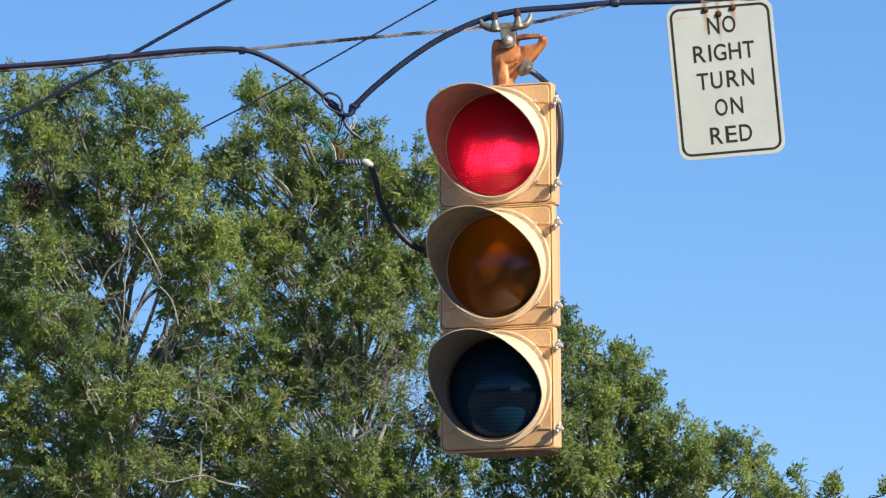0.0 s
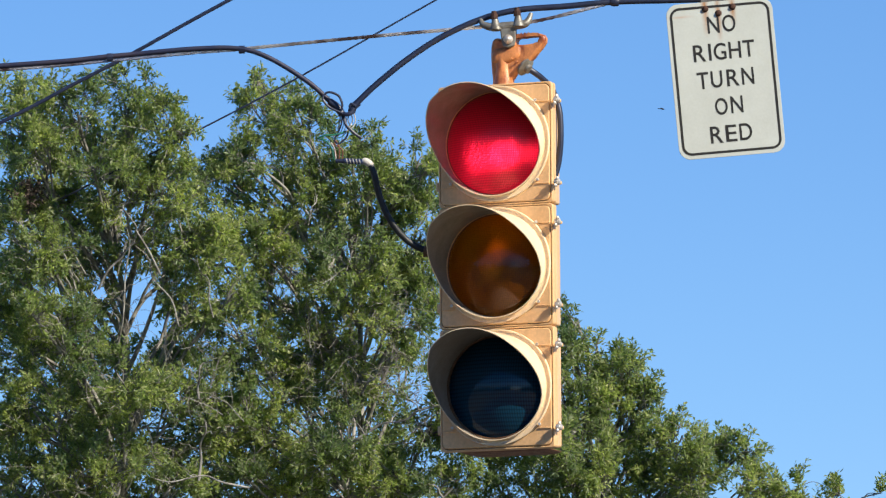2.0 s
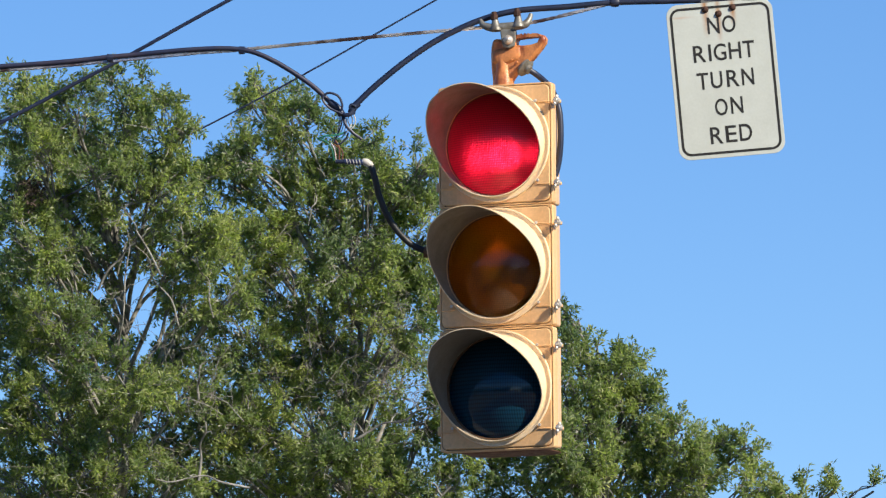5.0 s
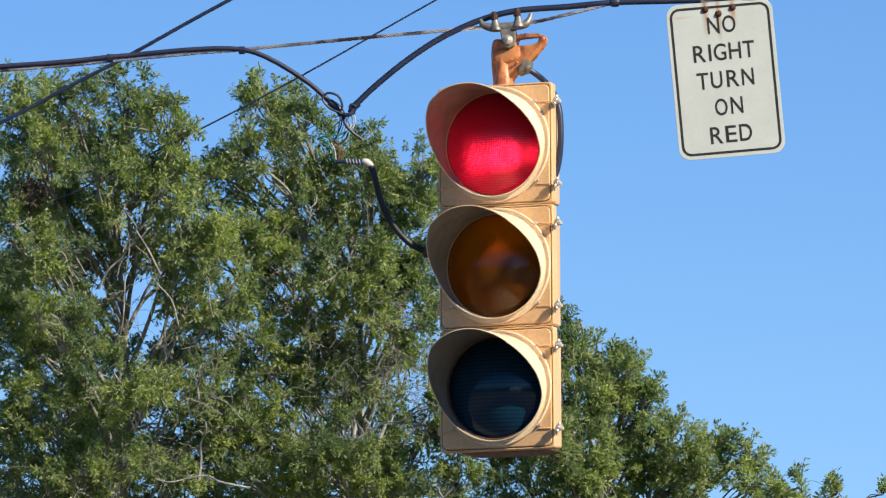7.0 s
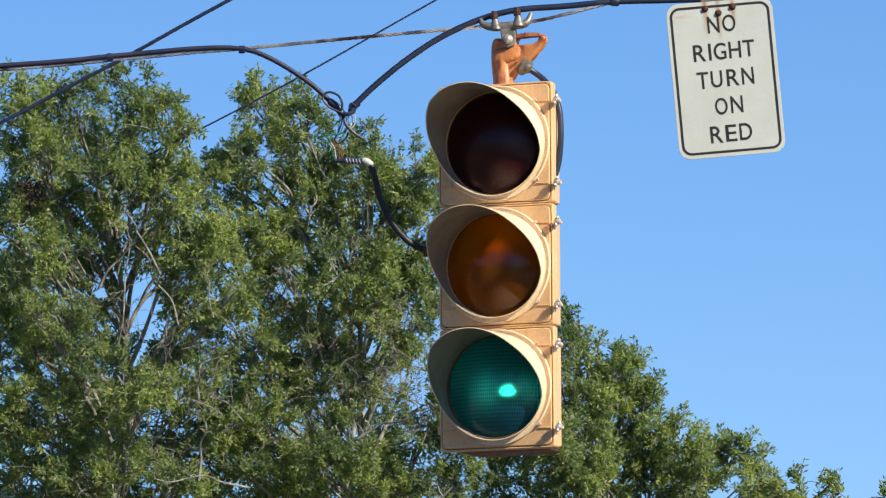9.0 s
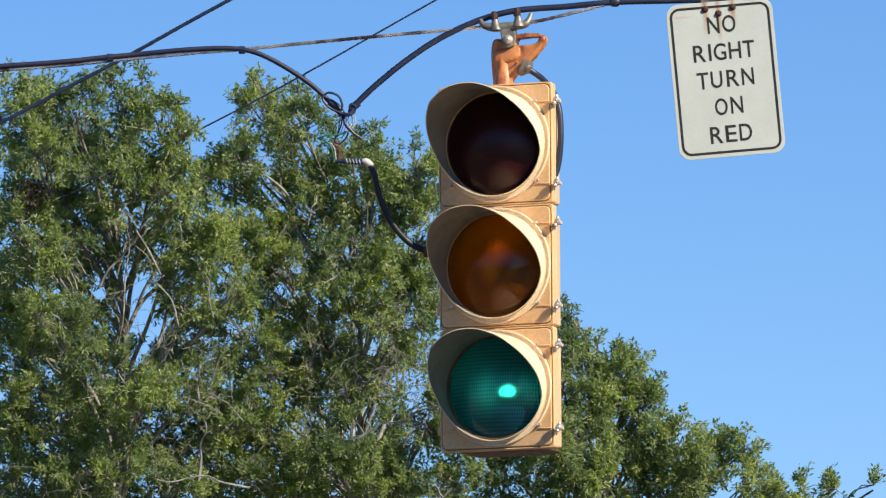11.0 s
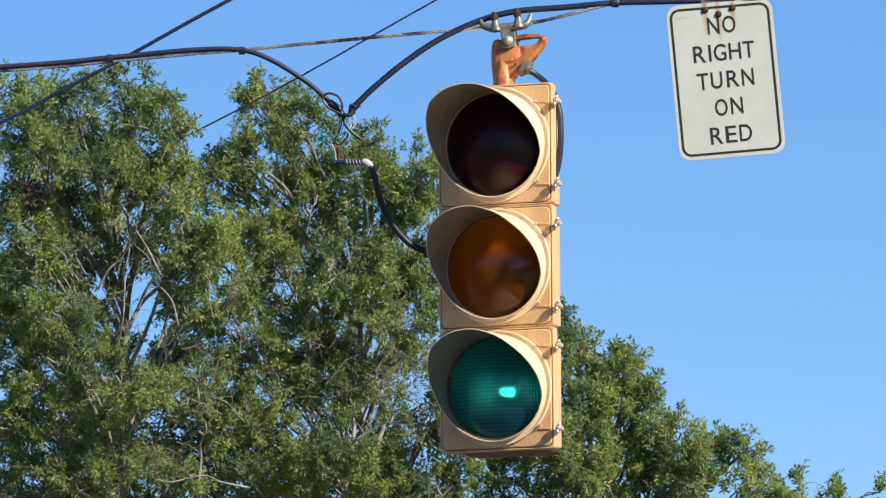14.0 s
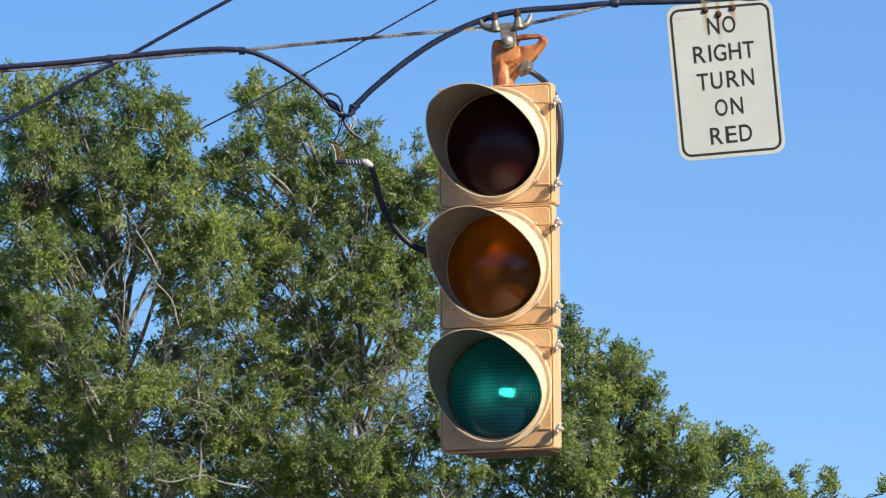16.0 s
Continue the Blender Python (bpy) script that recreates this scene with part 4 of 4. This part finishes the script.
oak(11, (-3.6, 58.0, 0.0), (-3.1, 58.0, 12.6),
    ((-3.94, 57.00, 13.50, 0.40, 0.36), (-3.42, 56.50, 13.44, 0.42, 0.33), (-2.91, 57.00, 13.61, 0.35, 0.35), (-2.53, 56.60, 13.26, 0.33, 0.33), (-3.77, 57.20, 12.94, 0.64, 0.40), (-2.79, 56.80, 12.75, 0.63, 0.45),)
    + ((-3.81, 56.60, 12.17, 0.58, 0.45), (-3.16, 57.40, 12.27, 0.37, 0.43), (-2.40, 57.00, 12.33, 0.42, 0.45), (-3.55, 56.80, 11.40, 0.58, 0.40), (-3.82, 57.00, 10.68, 0.63, 0.42), (-2.91, 56.60, 10.90, 0.58, 0.34),)
    + ((-3.16, 57.40, 13.21, 0.48, 0.32), (-3.54, 57.60, 12.67, 0.48, 0.27), (-3.83, 56.40, 13.07, 0.32, 0.24), (-3.25, 56.40, 12.83, 0.32, 0.22), (-3.79, 56.30, 11.50, 0.26, 0.21), (-4.07, 57.60, 12.03, 0.27, 0.32), (-2.57, 57.50, 10.04, 0.32, 0.27), (-2.31, 57.50, 12.87, 0.27, 0.32), (-2.13, 57.80, 12.53, 0.21, 0.27), (-2.13, 57.60, 12.13, 0.19, 0.25), (-4.16, 57.40, 12.67, 0.18, 0.27), (-2.58, 57.70, 12.25, 0.32, 0.32), (-3.27, 57.60, 10.69, 0.43, 0.32), (-4.05, 57.30, 11.56, 0.37, 0.32), (-3.32, 57.50, 11.85, 0.32, 0.27), (-2.41, 57.30, 11.72, 0.32, 0.32), (-2.41, 57.40, 10.93, 0.37, 0.32), (-3.13, 57.00, 10.15, 0.79, 0.40), (-4.04, 57.30, 10.02, 0.48, 0.32))
    + ((-1.98, 57.20, 11.79, 0.27, 0.24), (-4.07, 57.00, 11.98, 0.21, 0.26), (-4.04, 57.30, 13.80, 0.12, 0.10), (-3.64, 57.20, 13.77, 0.13, 0.07), (-3.99, 57.20, 11.18, 0.32, 0.24), (-4.07, 57.50, 11.64, 0.21, 0.21), (-3.66, 57.20, 9.94, 0.27, 0.13)),
    "tall green oak with grey limbs and gaps in its crown",
    back=((-3.91, 58.60, 13.02, 0.59, 0.49), (-3.17, 58.90, 13.22, 0.60, 0.43), (-2.62, 58.80, 12.77, 0.49, 0.43), (-3.86, 58.90, 12.29, 0.60, 0.49), (-2.46, 59.00, 12.14, 0.43, 0.43), (-3.74, 58.60, 11.44, 0.59, 0.49), (-3.11, 59.00, 11.38, 0.54, 0.43), (-2.50, 58.70, 11.45, 0.49, 0.43), (-3.91, 58.90, 10.61, 0.60, 0.49), (-3.14, 58.60, 10.63, 0.59, 0.43), (-2.51, 58.90, 10.55, 0.49, 0.38), (-3.50, 59.10, 12.59, 0.43, 0.33)),
    tangles=((-3.51, 57.10, 11.43, 0.37, 0.32), (-2.94, 57.20, 12.35, 0.42, 0.32), (-3.84, 57.10, 12.98, 0.32, 0.37), (-2.82, 57.00, 11.58, 0.32, 0.32), (-2.56, 57.20, 10.86, 0.48, 0.32), (-2.93, 57.10, 10.16, 0.48, 0.24), (-3.66, 57.00, 10.09, 0.42, 0.21)) + ((-3.83, 57.00, 12.01, 0.37, 0.32), (-3.09, 57.00, 11.79, 0.32, 0.32), (-2.41, 57.20, 12.19, 0.37, 0.32), (-3.51, 57.00, 10.84, 0.37, 0.32), (-2.56, 57.10, 10.42, 0.42, 0.26), (-3.21, 57.20, 13.21, 0.37, 0.21), (-2.35, 57.00, 11.15, 0.32, 0.32), (-3.84, 57.20, 11.39, 0.32, 0.27)),
    dead=((-3.85, 56.60, 12.67, 0.11, 0.13),),
    bare=((*(-3.819, 56.900, 12.793), *(-4.041, 56.600, 13.365), 0.016),
          (*(-3.293, 56.900, 11.186), *(-3.745, 56.600, 11.469), 0.012),
          (*(-3.007, 56.900, 11.090), *(-3.072, 56.600, 11.597), 0.03),
          (*(-3.224, 56.900, 10.072), *(-2.740, 56.600, 10.169), 0.014),
          (*(-2.067, 56.900, 10.676), *(-2.622, 56.600, 10.887), 0.012),
          (*(-2.286, 56.900, 10.057), *(-2.217, 56.600, 10.581), 0.036),)
    + ((*(-3.038, 56.700, 11.306), *(-2.957, 56.500, 12.395), 0.024),
          (*(-2.475, 56.700, 11.492), *(-2.872, 56.500, 12.220), 0.020),
          (*(-2.149, 56.700, 11.566), *(-2.303, 56.500, 12.114), 0.018),
          (*(-3.270, 56.700, 11.428), *(-3.532, 56.500, 11.680), 0.011),
          (*(-3.051, 56.700, 11.959), *(-2.747, 56.500, 12.485), 0.015),
          (*(-2.721, 56.700, 12.235), *(-2.621, 56.500, 12.740), 0.012),
          (*(-3.404, 56.700, 11.905), *(-3.608, 56.500, 12.199), 0.017),
          (*(-3.350, 56.900, 11.994), *(-3.629, 56.600, 12.408), 0.022),
          (*(-3.339, 56.900, 9.977), *(-3.039, 56.600, 10.064), 0.012),
          (*(-3.604, 56.900, 10.136), *(-3.406, 56.600, 9.948), 0.03))
    + ((-2.639, 56.500, 11.945, -2.980, 56.250, 12.538, 0.026),
          (-3.217, 56.500, 11.812, -2.863, 56.250, 12.221, 0.03),
          (-3.459, 56.500, 11.934, -3.597, 56.250, 12.205, 0.026),
          (-1.803, 56.500, 9.949, -2.676, 56.250, 10.008, 0.026),
          (-1.857, 56.500, 10.570, -2.156, 56.250, 10.807, 0.012),
          (-2.278, 56.500, 10.782, -2.261, 56.250, 11.070, 0.03)),
    lower=((-5.4, 56.6, 8.6, 1.8, 1.3), (-4.4, 58.2, 7.0, 1.9, 1.3), (-2.6, 58.4, 8.8, 1.6, 1.4), (-5.8, 57.8, 11.0, 1.4, 1.6), (-3.4, 59.0, 10.8, 1.6, 1.5), (-2.9, 56.4, 6.4, 1.6, 1.1)))
oak(23, (-0.9, 59.0, 0.0), (-0.8, 59.0, 12.4),
    ((-1.71, 58.00, 13.70, 0.24, 0.39), (-1.36, 57.60, 13.50, 0.33, 0.33), (-0.88, 58.00, 13.33, 0.33, 0.25), (-1.77, 57.60, 13.10, 0.29, 0.30), (-1.28, 58.20, 12.96, 0.54, 0.43), (-0.69, 57.80, 12.91, 0.30, 0.33),)
    + ((-0.24, 58.00, 13.10, 0.25, 0.31), (-1.79, 58.00, 12.34, 0.48, 0.43), (-0.90, 57.70, 12.14, 0.59, 0.40), (-0.18, 58.30, 12.49, 0.32, 0.48), (-2.00, 57.80, 11.51, 0.53, 0.45), (-1.20, 58.20, 11.45, 0.64, 0.46),)
    + ((-0.34, 58.20, 11.56, 0.32, 0.32), (-0.21, 58.40, 12.07, 0.30, 0.40), (-0.45, 58.50, 11.97, 0.24, 0.24), (-0.69, 57.80, 11.67, 0.27, 0.21), (-2.07, 58.40, 12.99, 0.32, 0.38), (-1.10, 58.50, 12.54, 0.43, 0.27), (-0.45, 58.50, 12.89, 0.27, 0.38), (-0.56, 58.40, 12.31, 0.32, 0.22), (-2.44, 58.50, 10.29, 0.38, 0.32), (-1.42, 58.40, 10.12, 0.43, 0.27), (-0.50, 58.20, 10.16, 0.48, 0.32), (-1.80, 58.00, 13.96, 0.13, 0.16), (-1.53, 58.20, 13.86, 0.14, 0.13))
    + ((-0.28, 58.50, 13.10, 0.11, 0.15), (-0.21, 58.70, 12.84, 0.15, 0.18), (-0.66, 58.30, 13.35, 0.11, 0.11), (-0.73, 58.60, 13.13, 0.22, 0.18), (-0.51, 58.90, 12.95, 0.16, 0.16))
    + ((-1.58, 58.40, 11.96, 0.38, 0.32), (-1.52, 58.40, 11.04, 0.38, 0.32), (-0.67, 58.40, 11.04, 0.38, 0.32), (-1.95, 58.00, 10.73, 0.64, 0.46), (-1.96, 58.30, 10.36, 0.27, 0.24), (0.09, 58.30, 10.10, 0.43, 0.24), (-0.98, 57.80, 10.44, 0.67, 0.43), (-0.07, 58.10, 10.74, 0.59, 0.51))
    + ((-2.04, 58.20, 13.33, 0.13, 0.10), (-2.08, 58.40, 13.13, 0.16, 0.16), (-1.81, 58.00, 10.13, 0.32, 0.19), (-1.63, 58.40, 10.45, 0.27, 0.22), (-0.12, 58.20, 11.88, 0.13, 0.24), (-2.09, 58.40, 12.23, 0.22, 0.22)),
    "tall green oak with bare twigs among its leaves",
    back=((-1.45, 59.80, 13.17, 0.55, 0.44), (-0.90, 60.10, 13.21, 0.44, 0.38), (-1.72, 60.00, 12.54, 0.49, 0.44), (-0.79, 59.80, 12.24, 0.55, 0.44), (-1.89, 60.10, 11.61, 0.55, 0.44), (-1.23, 60.30, 12.19, 0.50, 0.39), (-1.01, 59.90, 11.37, 0.60, 0.44), (-0.35, 60.10, 11.50, 0.38, 0.44), (-1.71, 59.80, 10.81, 0.60, 0.44), (-0.95, 60.20, 10.63, 0.55, 0.33), (-1.23, 60.30, 12.74, 0.44, 0.33), (-0.52, 60.00, 12.70, 0.33, 0.33)),
    tangles=((-1.79, 58.00, 12.56, 0.43, 0.37), (-0.99, 58.00, 12.40, 0.48, 0.32), (-0.61, 57.70, 11.34, 0.43, 0.32), (-1.20, 57.90, 11.69, 0.32, 0.32), (-0.34, 57.80, 10.81, 0.32, 0.32), (-0.50, 57.80, 11.14, 0.32, 0.43), (-0.45, 57.90, 11.69, 0.27, 0.27), (-2.05, 57.90, 10.93, 0.43, 0.37), (-1.09, 57.80, 10.92, 0.32, 0.32), (-1.58, 58.00, 13.37, 0.27, 0.32)) + ((-1.68, 57.80, 11.89, 0.37, 0.32), (-0.98, 57.80, 11.67, 0.43, 0.32), (-0.66, 57.70, 11.23, 0.37, 0.32), (-0.77, 57.90, 12.65, 0.32, 0.27), (-1.52, 57.80, 11.24, 0.37, 0.32), (-1.94, 57.80, 10.39, 0.37, 0.27), (-1.19, 57.80, 10.49, 0.43, 0.27), (-0.34, 57.80, 11.03, 0.27, 0.32), (-1.68, 58.00, 13.42, 0.21, 0.27)),
    bare=((*(-0.075, 57.900, 10.460), *(-0.765, 57.600, 10.408), 0.016),
          (*(-1.218, 57.900, 11.335), *(-1.300, 57.600, 11.998), 0.014),
          (*(-2.127, 57.900, 10.117), *(-2.369, 57.600, 10.109), 0.02),
          (*(-1.625, 57.900, 11.685), *(-1.834, 57.600, 12.347), 0.02),
          (*(-1.036, 57.900, 11.255), *(-1.113, 57.600, 11.650), 0.018),
          (*(-1.359, 57.900, 12.417), *(-1.409, 57.600, 13.100), 0.011),
          (*(-0.770, 57.900, 12.439), *(-0.980, 57.600, 11.972), 0.012),
          (*(-1.941, 57.900, 10.182), *(-1.510, 57.600, 10.579), 0.024))
    + ((-0.924, 57.500, 10.435, -0.445, 57.250, 10.639, 0.04),
          (-1.193, 57.500, 12.829, -1.269, 57.250, 12.507, 0.014),
          (-0.979, 57.500, 11.933, -0.764, 57.250, 12.197, 0.022),
          (-1.194, 57.500, 13.087, -1.057, 57.250, 12.893, 0.012),
          (-0.446, 57.500, 10.665, -0.021, 57.250, 10.798, 0.03),
          (-1.270, 57.500, 11.210, -1.177, 57.250, 11.342, 0.012),
          (-1.255, 57.500, 11.370, -1.267, 57.250, 11.609, 0.012),
          (-0.765, 57.500, 10.943, -0.631, 57.250, 11.102, 0.03)),
    lower=((-2.0, 58.4, 8.4, 1.7, 1.3), (0.2, 58.8, 7.8, 1.8, 1.4), (-1.0, 59.8, 10.4, 1.7, 1.6), (-0.6, 56.9, 6.6, 1.7, 1.2)))
oak(37, (2.0, 60.0, 0.0), (1.6, 60.0, 11.0),
    ((0.63, 59.00, 11.38, 0.51, 0.57), (1.19, 58.70, 11.55, 0.18, 0.30), (1.29, 59.30, 11.36, 0.20, 0.25), (1.62, 59.00, 11.17, 0.30, 0.32), (1.37, 58.40, 10.45, 0.32, 0.38), (1.21, 58.30, 10.17, 0.32, 0.24), (1.53, 58.30, 10.11, 0.27, 0.22), (1.10, 58.20, 10.43, 0.21, 0.27), (1.16, 58.70, 10.80, 0.54, 0.54), (0.45, 58.90, 10.36, 0.38, 0.24), (1.79, 59.00, 10.83, 0.36, 0.43), (2.25, 58.80, 10.58, 0.32, 0.28),)
    + ((2.66, 59.00, 10.55, 0.25, 0.22), (2.40, 58.80, 10.22, 0.43, 0.32), (1.84, 59.00, 11.11, 0.15, 0.16), (1.77, 59.20, 10.36, 0.43, 0.33), (2.14, 59.20, 10.17, 0.60, 0.35), (3.00, 58.80, 10.16, 0.28, 0.20), (2.92, 59.00, 10.54, 0.14, 0.18), (3.30, 59.00, 10.18, 0.25, 0.21), (3.52, 59.00, 10.04, 0.15, 0.12), (3.78, 59.00, 10.10, 0.07, 0.13), (4.16, 58.80, 10.05, 0.07, 0.11), (0.79, 58.80, 10.13, 0.59, 0.32))
    + ((1.19, 58.80, 11.79, 0.09, 0.13), (1.27, 59.10, 11.61, 0.12, 0.13), (1.48, 59.00, 11.51, 0.10, 0.09), (3.07, 59.00, 10.30, 0.12, 0.10), (3.42, 59.00, 10.15, 0.11, 0.09), (3.75, 59.10, 10.16, 0.05, 0.08), (1.30, 59.00, 11.78, 0.07, 0.08), (1.86, 59.00, 11.38, 0.10, 0.08), (1.96, 59.00, 11.09, 0.08, 0.08), (2.79, 59.00, 10.43, 0.14, 0.11), (1.77, 58.80, 11.29, 0.15, 0.10), (1.92, 58.90, 10.97, 0.11, 0.08)),
    "green oak with a crown that slopes away to feathery tips",
    back=((0.64, 60.80, 11.24, 0.55, 0.50), (1.42, 61.00, 11.16, 0.44, 0.50), (1.20, 61.10, 10.61, 0.67, 0.39), (1.91, 60.80, 10.75, 0.61, 0.39), (2.47, 61.00, 10.54, 0.50, 0.28), (1.64, 61.20, 11.51, 0.33, 0.33)),
    tangles=((1.33, 58.80, 10.81, 0.27, 0.32), (1.27, 58.80, 10.32, 0.32, 0.22)),
    lower=((2.6, 59.2, 8.6, 1.8, 1.2), (4.2, 59.4, 8.4, 1.6, 1.0), (1.0, 60.2, 8.8, 1.7, 1.4), (2.4, 58.0, 6.6, 1.8, 1.2), (3.6, 59.8, 6.4, 1.6, 1.1)))


# ---------------------------------------------------------------- a dragonfly that crosses the sky
CHITIN = worn("dark_chitin", (0.03, 0.03, 0.035), (0.05, 0.045, 0.045), 80.0, 300.0, 0.4)
WING = worn("smoky_wing", (0.10, 0.10, 0.11), (0.07, 0.07, 0.08), 60.0, 300.0, 0.35)
fly = tagged(new("dragonfly"), "small dark winged insect flying across the sky", "insect", "", "thing")
part("body", lathe([(0.0001, -0.034), (0.003, -0.030), (0.0034, 0.004), (0.0075, 0.010), (0.0075, 0.022), (0.004, 0.027), (0.0065, 0.030), (0.0060, 0.036), (0.0001, 0.038)], 12, "x"), CHITIN, fly)
for side in (-1, 1):
    for along, slant in ((0.016, 12), (0.008, -14)):
        wing = cut_shape([[(0, -0.003), (0.014, -0.008), (0.034, -0.007), (0.040, 0.0), (0.032, 0.005), (0.010, 0.004)]], 0.0008)
        wing.transform(pose(along, 0, 0.004) @ pose(0, 0, 0, -34 * side, 0, 90 * side + slant * side) @ pose(0, 0, 0, 90))
        part("wing", wing, WING, fly)

# ---------------------------------------------------------------- what moves
BOB = ((0.0, 0.0), (1.0, 0.6), (2.0, 2.6), (2.5, 2.6), (3.5, -1.0), (4.0, -2.0), (5.2, 1.0), (6.5, -0.6), (7.5, 2.2), (8.0, 0.2), (9.0, 3.0),
       (10.2, 0.2), (11.5, 2.2), (12.0, -0.6), (12.5, -1.4), (13.0, -0.4), (13.5, -1.2), (14.5, 1.6), (15.0, 3.2), (15.5, 1.0), (16.0, -0.8))


def motions():
    # the whole span bobs by a few millimetres in the breeze
    for ob in (signal, clamp, span, left_cable, right_cable, splice, drop, feed, sign):
        rest = ob.matrix_basis.copy()
        walk(ob, [(t, Matrix.Translation((0, 0, d * 0.001)) @ rest) for t, d in BOB])
    # the insect darts from behind the crowns over to the other side
    walk(fly, [(s, pose(x, 62.0, z, 0, 8, -25)) for s, x, z in ((0.0, -11.10, 10.249), (1.6, 0.03, 12.955), (1.7, 0.82, 13.380), (1.8, 1.25, 13.714), (1.9, 1.64, 14.129), (2.0, 2.17, 14.242), (2.1, 2.82, 14.174), (2.2, 3.50, 14.089), (2.3, 4.34, 14.009), (3.0, 9.65, 14.202), (16.0, 46.85, 23.990))])
    # a lit bulb shows its glowing patch; an added half turn hides it
    for bulb, before, after in ((red_bulb, 0, 180), (amber_bulb, 180, 180), (green_bulb, 180, 0)):
        m = [Matrix.Translation(bulb.location) @ pose(0, 0, 0, 0, 0, before + (after - before) * k / 3) for k in range(4)]
        walk(bulb, [(0.0, m[0]), (7.2, m[0]), (7.27, m[1]), (7.33, m[2]), (7.4, m[3]), (16.0, m[3])])
    # boughs sway about their roots
    for bough, root, tip, ph in swaying:
        reach = max(0.8, tip.length)
        amp = 0.9 * (0.085 if tip.x > 1.9 else 0.045 if tip.x > 1.2 else 0.030) / reach
        rows = []
        for i in range(33):
            t = i * 0.5
            a = amp * (0.7 * math.sin(0.95 * t + ph[0]) + 0.5 * math.sin(2.1 * t + ph[1]) + 0.25 * math.sin(4.3 * t + ph[2]))
            b = amp * 0.6 * math.sin(1.4 * t + ph[3])
            rows.append((t, pose(*root, math.degrees(b), math.degrees(a), 0)))
        walk(bough, rows)


motions()
